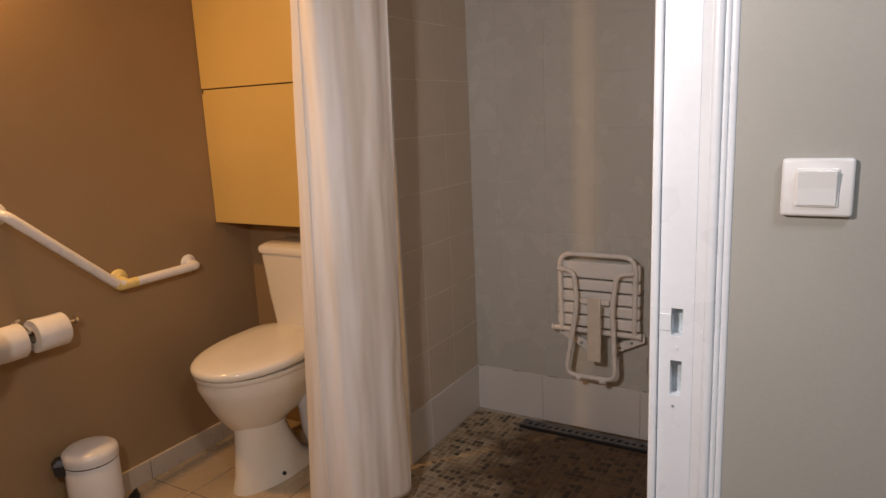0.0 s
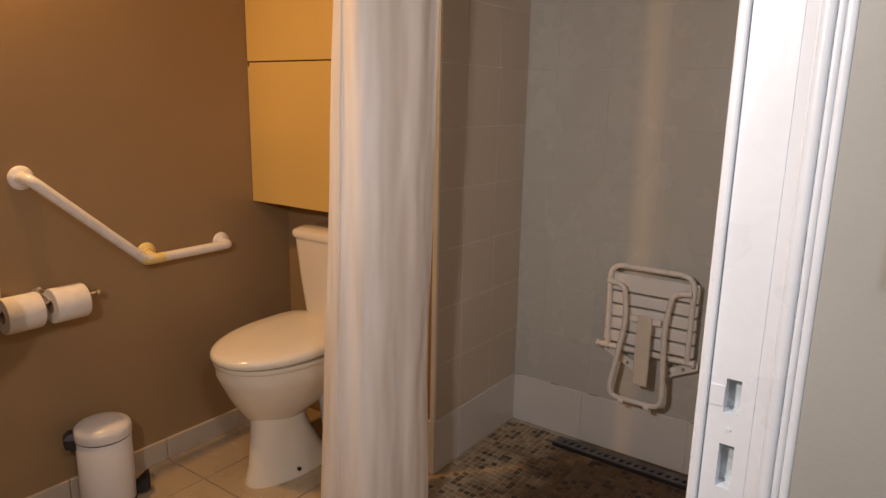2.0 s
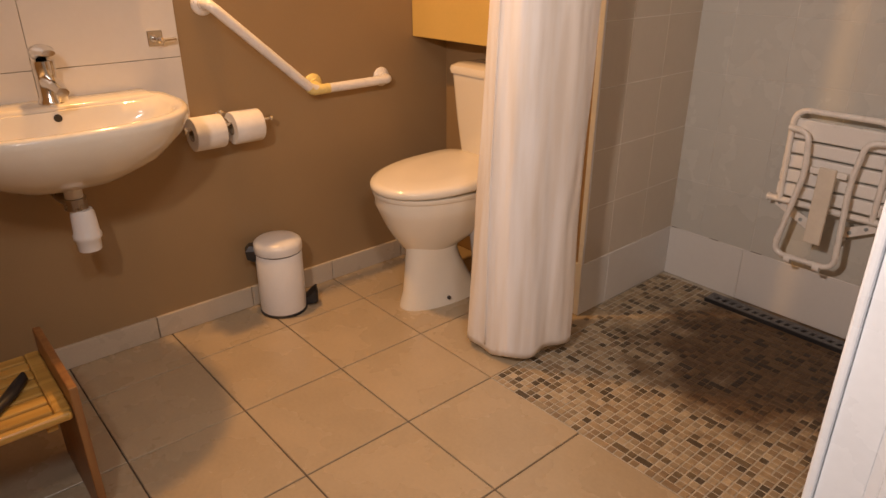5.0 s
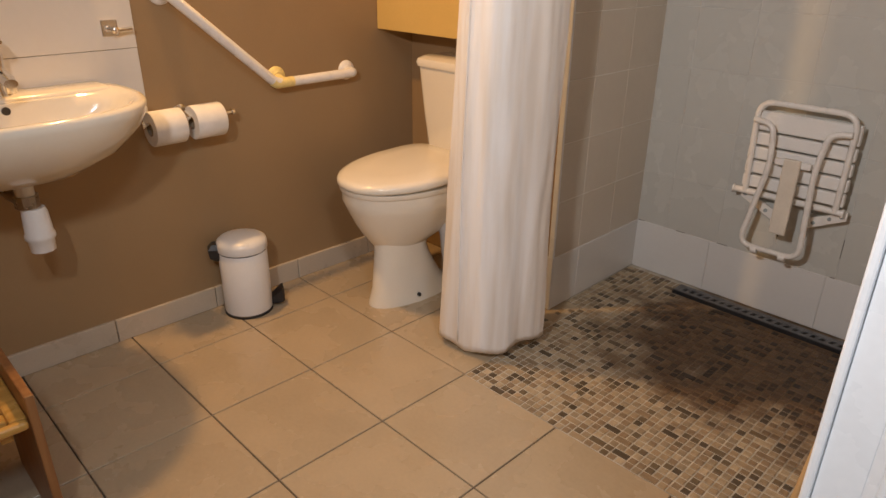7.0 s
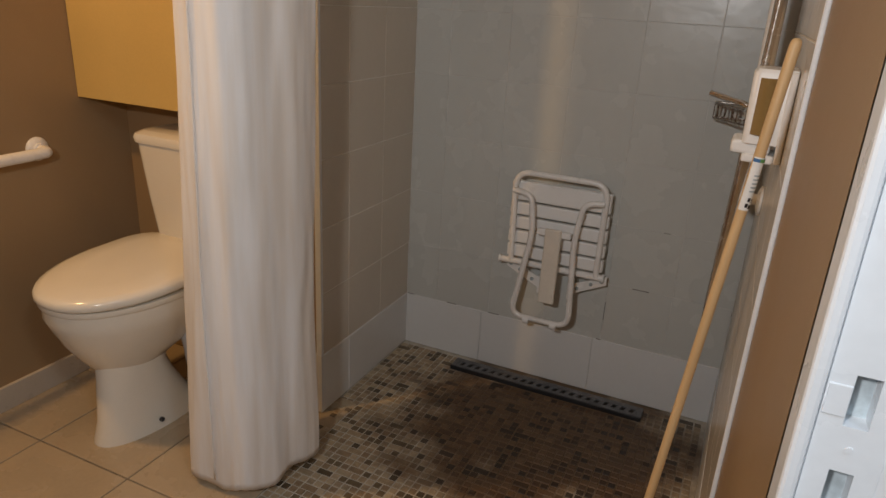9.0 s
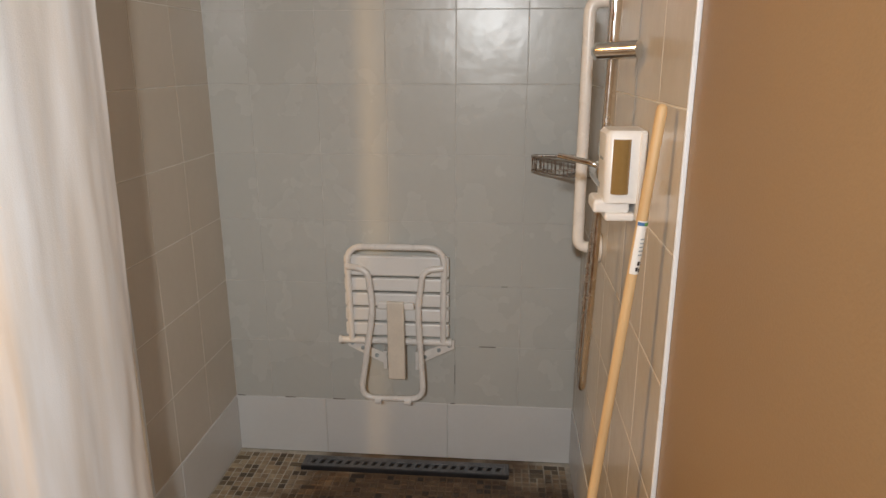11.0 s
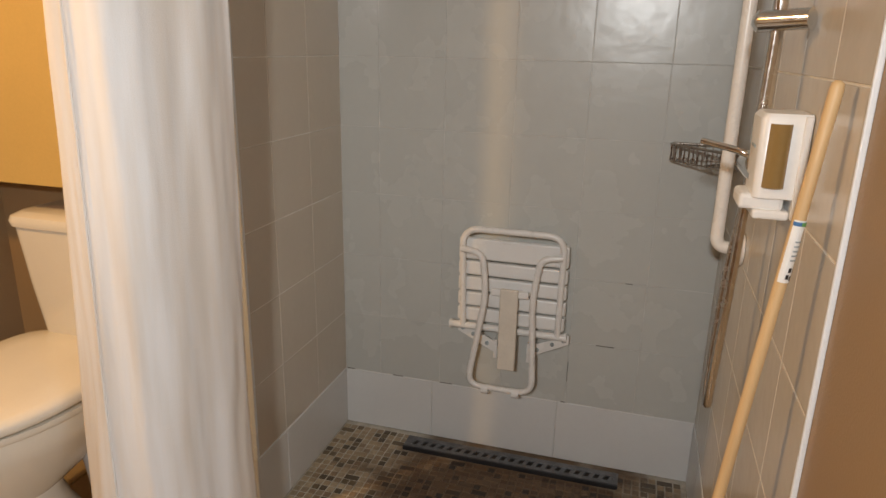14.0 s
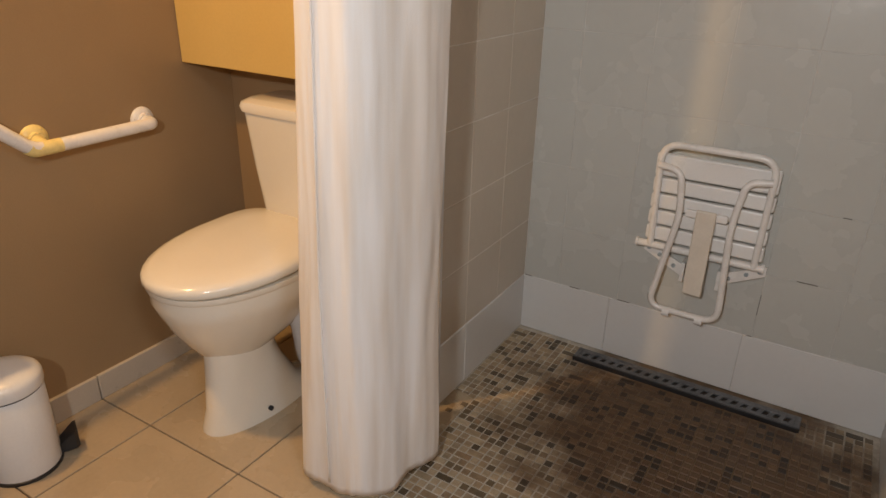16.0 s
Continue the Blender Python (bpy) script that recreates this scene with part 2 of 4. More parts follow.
# ---- mesh helpers ----
def part(name, bm, material, parent=None, label="", smooth=None):
    me = bpy.data.meshes.new(name)
    bm.normal_update()
    bm.to_mesh(me)
    bm.free()
    for m in (material if isinstance(material, (list, tuple)) else [material]):
        me.materials.append(m)
    if smooth is not None:
        me.shade_smooth()
        me.set_sharp_from_angle(angle=radians(smooth))
    ob = new(name, me)
    if parent:
        ob.parent = parent
    if label:
        ob["label"] = label
    return ob


def thing(name, label, category, group="", where=(0, 0, 0)):
    ob = new(name)
    ob.empty_display_size = 0.05
    ob.location = where
    return tagged(ob, label, category, group)


def box(x0, y0, z0, x1, y1, z1, bevel=0.0, bm=None, seg=2):
    b2 = bmesh.new()
    r = bmesh.ops.create_cube(b2, size=1)
    for v in r["verts"]:
        v.co = Vector(((x0 + x1) / 2 + v.co.x * (x1 - x0), (y0 + y1) / 2 + v.co.y * (y1 - y0), (z0 + z1) / 2 + v.co.z * (z1 - z0)))
    if bevel:
        bmesh.ops.bevel(b2, geom=b2.edges[:], offset=bevel, segments=seg, affect="EDGES", profile=0.5)
    return merge(bm, b2)


def merge(bm, b2):
    if bm is None:
        return b2
    me = bpy.data.meshes.new("join")
    b2.to_mesh(me)
    b2.free()
    bm.from_mesh(me)
    bpy.data.meshes.remove(me)
    return bm


def loft(rings, cap0=True, cap1=True, closed=True, bm=None):
    b2 = bmesh.new()
    rows = [[b2.verts.new(p) for p in r] for r in rings]
    n = len(rows[0])
    for a, b in zip(rows, rows[1:]):
        for i in range(n if closed else n - 1):
            j = (i + 1) % n
            b2.faces.new((a[i], a[j], b[j], b[i]))
    if cap0:
        b2.faces.new(rows[0][::-1])
    if cap1:
        b2.faces.new(rows[-1])
    bmesh.ops.recalc_face_normals(b2, faces=b2.faces[:])
    return merge(bm, b2)


def tube(points, r, bm=None, seg=12, bend=0.0, closed=False):
    """A round tube along points, with its corners rounded to the bend radius."""
    pts = [Vector(p) for p in points]
    path = []
    for i, p in enumerate(pts):
        if bend and (closed or 0 < i < len(pts) - 1):
            a, c = pts[i - 1], pts[(i + 1) % len(pts)]
            d0, d1 = (a - p), (c - p)
            k = min(bend, d0.length * 0.49, d1.length * 0.49)
            s, e = p + d0.normalized() * k, p + d1.normalized() * k
            for q in range(7):
                u = q / 6
                path.append(s * (1 - u) ** 2 + p * 2 * u * (1 - u) + e * u * u)
        else:
            path.append(p)
    rings, up = [], None
    n = len(path)
    for i, p in enumerate(path):
        if closed:
            t = (path[(i + 1) % n] - path[i - 1]).normalized()
        else:
            t = (path[min(i + 1, n - 1)] - path[max(i - 1, 0)]).normalized()
        if up is None:
            up = t.orthogonal().normalized()
        up = (up - t * up.dot(t)).normalized()
        side = t.cross(up)
        rings.append([p + (up * math.cos(a) + side * math.sin(a)) * r for a in (2 * math.pi * k / seg for k in range(seg))])
    if closed:
        rings.append(rings[0])
        b2 = loft(rings, False, False)
        bmesh.ops.remove_doubles(b2, verts=b2.verts[:], dist=1e-5)
        return merge(bm, b2)
    return loft(rings, bm=bm)


def lathe(profile, centre, axis="z", seg=40, bm=None, cap=True):
    """Turn (radius, height) pairs about an axis through centre."""
    rings = []
    cx, cy, cz = centre
    for r, h in profile:
        ring = []
        for k in range(seg):
            a = 2 * math.pi * k / seg
            u, v = r * math.cos(a), r * math.sin(a)
            ring.append({"z": (cx + u, cy + v, cz + h), "y": (cx + u, cy + h, cz + v), "x": (cx + h, cy + u, cz + v)}[axis])
        rings.append(ring)
    return loft(rings, cap, cap, bm=bm)


def structure(name, bm, material, label, category):
    return tagged(part(name, bm, material), label, category, kind="structure")


# ---- large structure ----
H = 2.42
WL, WB, XS, YD = -0.83, -0.45, 1.098, -1.61
floor = structure("floor", box(-0.95, -2.75, -0.06, 1.19, -1.052, -0.006, bm=box(-0.95, -1.052, -0.06, 0.070, -0.35, -0.006)), GROUT, "brown-grouted bed under the beige floor tiles", "floor")
shower_floor = structure("shower_floor", box(0.070, -1.052, -0.06, 1.19, 0.1, -0.0022, bm=box(-0.1, -0.72, -0.06, 0.070, 0.1, -0.0022)), SHOWERGROUT, "grey-grouted bed under the stone mosaic of the shower", "floor")
structure("hall_floor", box(1.19, -3.7, -0.06, 2.7, -1.2, -0.004), FLOORTILE, "plain beige hall floor beside the bathroom door", "floor")
wall_left = structure("wall_west", box(-0.95, -2.75, 0, WL, WB + 0.1, H), BROWN, "brown painted wall behind grab bar and basin", "wall")
structure("wall_toilet", box(WL, WB, 0, -0.1, WB + 0.1, H), BROWN, "brown painted wall behind the toilet", "wall")
partition = structure("wall_partition", box(-0.1, -0.545, 0, -0.012, 0.0, H), BROWN, "brown partition between toilet and tiled shower", "wall")
wall_back = structure("wall_north", box(-0.1, 0.0012, 0, 1.2, 0.12, H), WALLGROUT, "shower back wall bedded with pale grout", "wall")
wall_east = structure("wall_east", box(1.104, YD + 0.03, 0, 1.196, 0.012, H), BROWN, "brown painted wall between shower and door", "wall")
structure("wall_east_south", box(1.10, -3.7, 0, 1.196, -2.47, H), BROWN, "brown wall beside the bathroom doorway", "wall")
structure("wall_over_door", box(1.10, -2.47, 2.06, 1.196, YD + 0.03, H), BROWN, "brown wall above the bathroom doorway", "wall")
structure("wall_south", box(-0.95, -2.85, 0, 1.10, -2.75, H), BROWN, "brown painted wall closing the bathroom", "wall")
structure("wall_hall", box(1.196, YD + 0.002, 0, 2.7, -1.25, H), HALLPAINT, "pale grey painted hall wall with a light switch", "wall")
structure("wall_hall_east", box(2.6, -3.7, 0, 2.7, YD + 0.002, H), HALLPAINT, "pale grey painted hall wall", "wall")
structure("wall_hall_south", box(1.196, -3.8, 0, 2.7, -3.7, H), HALLPAINT, "pale grey painted hall wall", "wall")
structure("ceiling", box(-0.95, -3.8, H, 2.7, 0.12, H + 0.08), WHITEWALL, "white painted ceiling", "ceiling")

# tile bedding on the partition and the east shower wall
structure("partition_tile_bed", box(-0.012, -0.545, 0, -0.0012, 0.0012, H), SIDEGROUT, "pale grout bed of the partition tiles", "wall")
structure("east_tile_bed", box(1.0992, -1.028, 0, 1.1038, 0.0012, H), SIDEGROUT, "pale grout bed of the shower wall tiles", "wall")
structure("trim_partition", box(-0.016, -0.556, 0.2, 0.004, -0.545, H, 0.002), FRAME, "white plastic edge trim on the partition corner", "trim")
structure("trim_shower", box(1.0965, -1.035, 0.0, 1.104, -1.0285, H, 0.002), FRAME, "white edge trim beside the shower tiles", "trim")


# ---- doorway ----
def door_frame():
    d = tagged(new("door_1"), "white painted door frame with empty strike recesses", "door frame", kind="structure")
    y = YD
    # jamb board, built round its two strike recesses
    jb = box(1.1146, y, 0, 1.1295, y + 0.03, 2.06)
    box(1.1436, y, 0, 1.1568, y + 0.03, 2.06, bm=jb)
    for z0, z1 in ((0, 0.911), (0.958, 0.991), (1.027, 2.06)):
        box(1.1295, y, z0, 1.1436, y + 0.03, z1, bm=jb)
    bmesh.ops.remove_doubles(jb, verts=jb.verts[:], dist=1e-5)
    part("jamb", jb, FRAME, d)
    for z0, z1 in ((0.911, 0.958), (0.991, 1.027)):
        s = box(1.1295, y + 0.016, z0, 1.1436, y + 0.022, z1)
        part("strike_recess", s, STRIKE, d, "grey metal recess of the lock strike")
    tongue = box(1.1159, y - 0.0012, 0.997, 1.1295, y + 0.002, 1.019, 0.0006, seg=1)
    part("strike_lip", tongue, FRAME, d, "painted-over metal strike lip")
    sc = lathe([(0.0018, 0), (0.0018, 0.002)], (1.1339, y - 0.001, 0.896), "y", 10)
    part("screw", sc, STEEL_DARK, d)
    sc = lathe([(0.0022, 0), (0.0022, 0.002)], (1.1366, y - 0.001, 0.975), "y", 10)
    part("screw", sc, FRAME, d)
    part("stop_bead", box(1.1040, y - 0.006, 0, 1.1141, y + 0.04, 2.06, 0.003), FRAME, d)
    part("rebate_face", loft([[(1.1568, y + 0.001, z), (1.1674, y - 0.004, z), (1.1691, y - 0.004, z), (1.1691, y + 0.03, z), (1.1568, y + 0.03, z)] for z in (0, 2.06)]), FRAME, d)
    # moulded architrave: two beads and a groove
    prof = [(1.1691, y + 0.02), (1.1691, y - 0.003)]
    for c, r in ((1.1748, 0.006), (1.1836, 0.004), (1.1911, 0.0048)):
        for k in range(9):
            a = math.pi - math.pi * k / 8
            prof.append((c + r * math.cos(a), y - 0.003 - r * math.sin(a) * 0.8 + (c - 1.1748) * 0.35))
    prof += [(1.1968, y + 0.02)]
    part("architrave", loft([[(px, py, z) for px, py in prof] for z in (0, 2.10)]), FRAME, d, smooth=40)
    part("head", box(1.09, -2.47, 2.06, 1.19, y, 2.10, 0.003), FRAME, d)
    part("far_jamb", box(1.085, -2.47, 0, 1.19, -2.435, 2.06, 0.004), FRAME, d)


door_frame()


# ---- things at the door ----
def light_switch():
    s = thing("light_switch", "white plastic rocker light switch on the hall wall", "light switch", where=(1.281, YD + 0.002, 1.182))
    part("plate", box(-0.035, -0.010, -0.032, 0.035, 0, 0.032, 0.004, seg=3), WHITEPLASTIC, s, smooth=40)
    part("surround", box(-0.021, -0.0125, -0.021, 0.021, -0.008, 0.021, 0.0015), WHITEPLASTIC, s)
    rk = loft([[(-0.0185, -0.012, z), (0.0185, -0.012, z), (0.0185, y2, z), (-0.0185, y2, z)] for z, y2 in ((-0.0185, -0.0140), (0.0, -0.0155), (0.0185, -0.0185))])
    part("rocker", rk, ROCKER, s, "glossy rocker")


light_switch()


# ---- toilet corner ----
def ring_egg(cx, yb, yf, half, z, n=40, back=0.55, rise=0.0):
    """An egg outline: blunt at the back (yb), round to the front (yf)."""
    out = []
    mid = yb + (yf - yb) * 0.42
    for k in range(n):
        a = 2 * math.pi * k / n
        c, s = math.cos(a), math.sin(a)
        if s >= 0:
            e = back
            y = mid + (yb - mid) * abs(s) ** e
            x = half * math.copysign(abs(c) ** (e if s > 0.3 else 0.8), c)
        else:
            y = mid + (yf - mid) * abs(s)
            x = half * math.copysign(abs(c) ** 0.92, c)
        if s > 0:
            x *= 1 - 0.16 * abs(s)
        out.append((cx + x, y, z + rise * (y - yf) / (yb - yf)))
    return out


def toilet():
    t = thing("toilet", "white porcelain toilet with closed lid and cistern", "toilet", where=(-0.468, -0.755, 0))
    bowl = [(-0.06, -0.19, 0.075, 0.195), (0.02, -0.205, 0.095, 0.215), (0.10, -0.232, 0.124, 0.250), (0.16, -0.260, 0.152, 0.295), (0.19, -0.284, 0.177, 0.345), (0.20, -0.296, 0.187, 0.375), (0.20, -0.296, 0.187, 0.405)]
    part("bowl", loft([ring_egg(0, a, b, h, z * 1.05) for a, b, h, z in bowl]), PORCELAIN, t, smooth=60)
    foot = [(0.15, -0.240, 0.092, 0.0), (0.15, -0.238, 0.091, 0.012), (0.07, -0.222, 0.078, 0.06), (0.02, -0.212, 0.070, 0.15), (0.0, -0.206, 0.069, 0.20), (0.02, -0.204, 0.076, 0.26)]
    part("pedestal", loft([ring_egg(0.02, a, b, h, z, back=0.7) for a, b, h, z in foot]), PORCELAIN, t, smooth=60)
    part("bolt_cap", lathe([(0.007, 0), (0.007, 0.008), (0.003, 0.011)], (0.104, -0.09, 0.030), "x", 12), BLACK, t, "dark floor bolt cap")
    seat = [(0.19, -0.300, 0.190, 0.4060), (0.19, -0.303, 0.193, 0.4120), (0.19, -0.303, 0.193, 0.4220)]
    part("seat", loft([ring_egg(0, a, b, h, z * 1.05, back=0.36) for a, b, h, z in seat]), SEATPLASTIC, t, smooth=50)
    lid = [(0.185, -0.304, 0.193, 0.4235), (0.19, -0.309, 0.197, 0.4280), (0.19, -0.309, 0.197, 0.4400), (0.185, -0.304, 0.192, 0.4480), (0.165, -0.285, 0.173, 0.4545), (0.10, -0.20, 0.11, 0.4590)]
    part("lid", loft([ring_egg(0, a, b, h, z * 1.05, back=0.36, rise=0.02) for a, b, h, z in lid]), SEATPLASTIC, t, smooth=50)
    for sx in (-0.07, 0.07):
        part("lid_hinge", lathe([(0.012, -0.02), (0.012, 0.02)], (sx, 0.165, 0.462), "x", 16), SEATPLASTIC, t)

    def rect(z, hw, y0, y1, r=0.03):
        pts = []
        for cx, cy, a0 in ((hw - r, y1 - 0.004 - r, 0), (-hw + r, y1 - 0.004 - r, 90), (-hw + r, y0 + r, 180), (hw - r, y0 + r, 270)):
            for k in range(6):
                a = radians(a0 + k * 18)
                pts.append((cx + r * math.cos(a), cy + r * math.sin(a), z))
        return pts
    ci = [rect(0.405, 0.108, 0.165, 0.304), rect(0.44, 0.114, 0.158, 0.304), rect(0.62, 0.130, 0.140, 0.304), rect(0.785, 0.142, 0.128, 0.304)]
    part("cistern", loft(ci), PORCELAIN, t, smooth=40)
    cl = [rect(0.786, 0.147, 0.122, 0.304), rect(0.800, 0.150, 0.119, 0.304), rect(0.812, 0.146, 0.123, 0.304), rect(0.822, 0.128, 0.140, 0.29)]
    part("cistern_lid", loft(cl), PORCELAIN, t, smooth=40)
    part("flush_button", lathe([(0.022, 0), (0.022, 0.006), (0.018, 0.009)], (0.03, 0.21, 0.821), "z", 24), CHROME, t, "round chrome flush button")
    part("waste_pipe", tube([(0.05, 0.03, 0.36), (0.125, 0.05, 0.28), (0.135, 0.065, 0.09), (0.10, 0.24, 0.052)], 0.045, seg=20, bend=0.08), PIPEGREY, t, "glossy grey waste pipe behind the pedestal", smooth=60)


toilet()


def wall_cabinet():
    c = thing("wall_cabinet", "tan two-door wall cabinet above the toilet", "cabinet", where=(-0.4665, WB, 0.894))
    hw = 0.3625
    part("body", box(-hw, -0.155, 0.004, hw, -0.002, 1.40, 0.001, seg=1), CABINET, c)
    part("door", box(-hw + 0.001, -0.174, 0, hw - 0.001, -0.157, 0.512, 0.0015, seg=1), CABINET, c)
    part("door", box(-hw + 0.001, -0.174, 0.5165, hw - 0.001, -0.157, 1.40, 0.0015, seg=1), CABINET, c)
    # near-black strip set in the slit: its colour stands in for the shade
    part("shadow_gap", box(-hw + 0.004, -0.160, 0.508, hw - 0.004, -0.156, 0.520), DARK, c)
    part("hinge_pin", box(-hw + 0.008, -0.1765, 0.498, -hw + 0.012, -0.174, 0.514), DARK, c)


wall_cabinet()


def flange(bm, x, y, z, r=0.035):
    return lathe([(r, 0.001), (r, 0.004), (r * 0.9, 0.009), (0.02, 0.013), (0.018, 0.02)], (x, y, z), "x", 28, bm)


def angled_grab_bar():
    g = thing("grab_bar", "white angled grab bar with yellowed elbow on the brown wall", "grab bar", where=(WL, -1.07, 0.763))
    o = 0.055
    part("rail", tube([(0.004, -0.36, 0.284), (o, -0.36, 0.284), (o, -0.034, -0.008), (o, 0.292, -0.006), (0.004, 0.292, -0.006)], 0.0165, seg=16, bend=0.03), WHITETUBE, g, smooth=50)
    part("elbow_sleeve", tube([(o, -0.046, 0.0021), (o, -0.034, -0.008), (o, 0.030, -0.0077)], 0.0172, seg=16, bend=0.012), YELLOWED, g, "yellowed plastic elbow sleeve", smooth=50)
    part("stub", tube([(0.004, -0.004, 0.004), (o, -0.004, -0.006)], 0.0155, seg=16), YELLOWED, g, "yellowed wall stub", smooth=50)
    for y, z in ((-0.36, 0.284), (-0.002, 0.004), (0.292, -0.004)):
        f = part("flange", flange(None, 0, y, z), YELLOWED if y == -0.002 else WHITETUBE, g, smooth=40)
        for a in (50, 170, 290):
            part("screw", lathe([(0.004, 0), (0.004, 0.0015)], (0.0088, y + 0.025 * math.cos(radians(a)), z + 0.025 * math.sin(radians(a))), "x", 10), STEEL_DARK, f, "dark recessed screw")


angled_grab_bar()


def roll_holder():
    h = thing("toilet_roll_holder", "double chrome toilet roll holder on the brown wall", "roll holder", where=(WL, -1.422, 0.690))
    part("rod", tube([(0.07, -0.142, 0), (0.07, 0.142, 0)], 0.006, seg=12), CHROME, h, smooth=50)
    part("arm", tube([(0.004, 0, 0.012), (0.05, 0, 0.008), (0.07, 0, 0)], 0.007, seg=12, bend=0.01), CHROME, h, smooth=50)
    part("rosette", lathe([(0.022, 0), (0.022, 0.006), (0.012, 0.010)], (0.001, 0, 0.012), "x", 24), CHROME, h, smooth=40)
    for y in (-0.146, 0.138):
        part("end_cap", lathe([(0.011, 0), (0.011, 0.008)], (0.07, y, 0), "y", 20), CHROME, h, smooth=40)


roll_holder()


def toilet_roll(y):
    r = thing("toilet_roll", "white toilet paper roll on a chrome rod", "toilet roll", "rolls on the holder", (WL + 0.07, y, 0.676))
    body = lathe([(0.021, -0.048), (0.050, -0.048), (0.052, -0.045), (0.052, 0.045), (0.050, 0.048), (0.021, 0.048), (0.021, -0.048)], (0, 0, 0), "y", 36, cap=False)
    part("paper", body, PAPER, r, smooth=40)
    part("core", lathe([(0.0205, -0.049), (0.0205, 0.049), (0.019, 0.049), (0.019, -0.049), (0.0205, -0.049)], (0, 0, 0), "y", 28, cap=False), CARD, r, "brown cardboard core", smooth=40)


toilet_roll(-1.498)
toilet_roll(-1.370)


def pedal_bin():
    b = thing("pedal_bin", "small white metal pedal bin on the floor", "bin", where=(-0.737, -1.315, 0))
    part("body", lathe([(0.079, 0.004), (0.081, 0.012), (0.081, 0.228), (0.079, 0.231)], (0, 0, 0), seg=44), WHITEPLASTIC, b, smooth=50)
    part("base_ring", lathe([(0.083, 0), (0.083, 0.008), (0.080, 0.010)], (0, 0, 0), seg=44), BLACK, b, "black plastic base ring", smooth=50)
    # shade under the lid, put in as a near-black ring
    part("rim_gap", lathe([(0.080, 0.230), (0.080, 0.236)], (0, 0, 0), seg=44), DARK, b)
    part("lid", lathe([(0.083, 0.235), (0.084, 0.240), (0.084, 0.258), (0.081, 0.268), (0.070, 0.277), (0.045, 0.283), (0.012, 0.285)], (0, 0, 0), seg=44), WHITEPLASTIC, b, smooth=50)
    u = Vector((0.42, 0.90, 0))
    s = Vector((0.90, -0.42, 0))
    hb = []
    for z, w, d in ((0.200, 0.014, 0.090), (0.215, 0.026, 0.108), (0.245, 0.028, 0.112), (0.262, 0.020, 0.098)):
        hb.append([tuple(-u * 0.07 - s * w + Vector((0, 0, z))), tuple(-u * d - s * w * 0.8 + Vector((0, 0, z))), tuple(-u * d + s * w * 0.8 + Vector((0, 0, z))), tuple(-u * 0.07 + s * w + Vector((0, 0, z)))])
    part("hinge", loft(hb), BLACK, b, "black plastic lid hinge")
    pd = []
    for d, w, z0, z1 in ((0.070, 0.016, 0.012, 0.030), (0.096, 0.022, 0.014, 0.050), (0.116, 0.026, 0.018, 0.066), (0.124, 0.022, 0.022, 0.070)):
        pd.append([tuple(u * d - s * w + Vector((0, 0, z0))), tuple(u * d + s * w + Vector((0, 0, z0))), tuple(u * d + s * w + Vector((0, 0, z1))), tuple(u * d - s * w + Vector((0, 0, z1)))])
    part("pedal", loft(pd), BLACK, b, "black plastic foot pedal")


pedal_bin()


# ---- basin ----
def washbasin():
    w = thing("washbasin", "white porcelain wall-hung washbasin", "washbasin", where=(WL, -1.93, 0.818))

    def ring(s, depth, z, back=0.0):
        out = []
        n = 48
        for k in range(n):
            a = 2 * math.pi * k / n
            c, q = math.cos(a), math.sin(a)
            y = 0.315 * s * math.copysign(abs(c) ** 0.75, c)
            if q >= 0:
                x = 0.20 + (depth - 0.20) * abs(q) ** 0.85
            else:
                x = 0.20 + (back - 0.20) * abs(q) ** 0.45
            out.append((x, y, z))
        return out
    rings = [ring(0.22, 0.25, -0.185, 0.06), ring(0.45, 0.32, -0.165, 0.03), ring(0.75, 0.40, -0.115, 0.004), ring(0.93, 0.445, -0.06, 0.002), ring(0.995, 0.463, -0.02, 0.002), ring(1.0, 0.465, -0.004, 0.002), ring(0.985, 0.458, 0.004, 0.004), ring(0.93, 0.440, 0.003, 0.03),
             ring(0.88, 0.425, -0.006, 0.135), ring(0.82, 0.40, -0.035, 0.142), ring(0.68, 0.36, -0.085, 0.15), ring(0.35, 0.29, -0.115, 0.17), ring(0.07, 0.23, -0.12, 0.20)]
    part("bowl", loft(rings), PORCELAIN, w, smooth=70)
    part("back_ledge", box(0.002, -0.285, -0.03, 0.125, 0.285, 0.006, 0.012, seg=3), PORCELAIN, w, smooth=50)
    part("overflow_hole", lathe([(0.010, 0), (0.010, 0.004)], (0.139, 0.02, -0.022), "x", 18), BLACK, w, "dark overflow hole")
    tr_ = part("trap", tube([(0.215, 0, -0.15), (0.215, 0, -0.24), (0.216, 0.006, -0.27)], 0.022, seg=18, bend=0.02), WHITEPLASTIC, w, "white plastic waste trap", smooth=50)
    part("nut", lathe([(0.029, -0.215), (0.029, -0.245)], (0.215, 0, 0), seg=12), WIRE, tr_, "dull metal slip nut")
    part("trap_bottle", lathe([(0.026, -0.25), (0.030, -0.262), (0.033, -0.315), (0.036, -0.32), (0.036, -0.33), (0.031, -0.337), (0.029, -0.365)], (0.217, 0.01, 0), seg=24), WHITEPLASTIC, tr_, smooth=40)
    part("outlet", tube([(0.215, 0, -0.232), (0.13, -0.015, -0.232), (0.004, -0.015, -0.232)], 0.017, seg=14, bend=0.02), WIRE, tr_, "dull outlet pipe to the wall", smooth=50)
    part("fixing_bolt", lathe([(0.009, 0.004), (0.009, 0.04)], (0, 0.10, -0.165), "x", 12), STEEL_DARK, w)


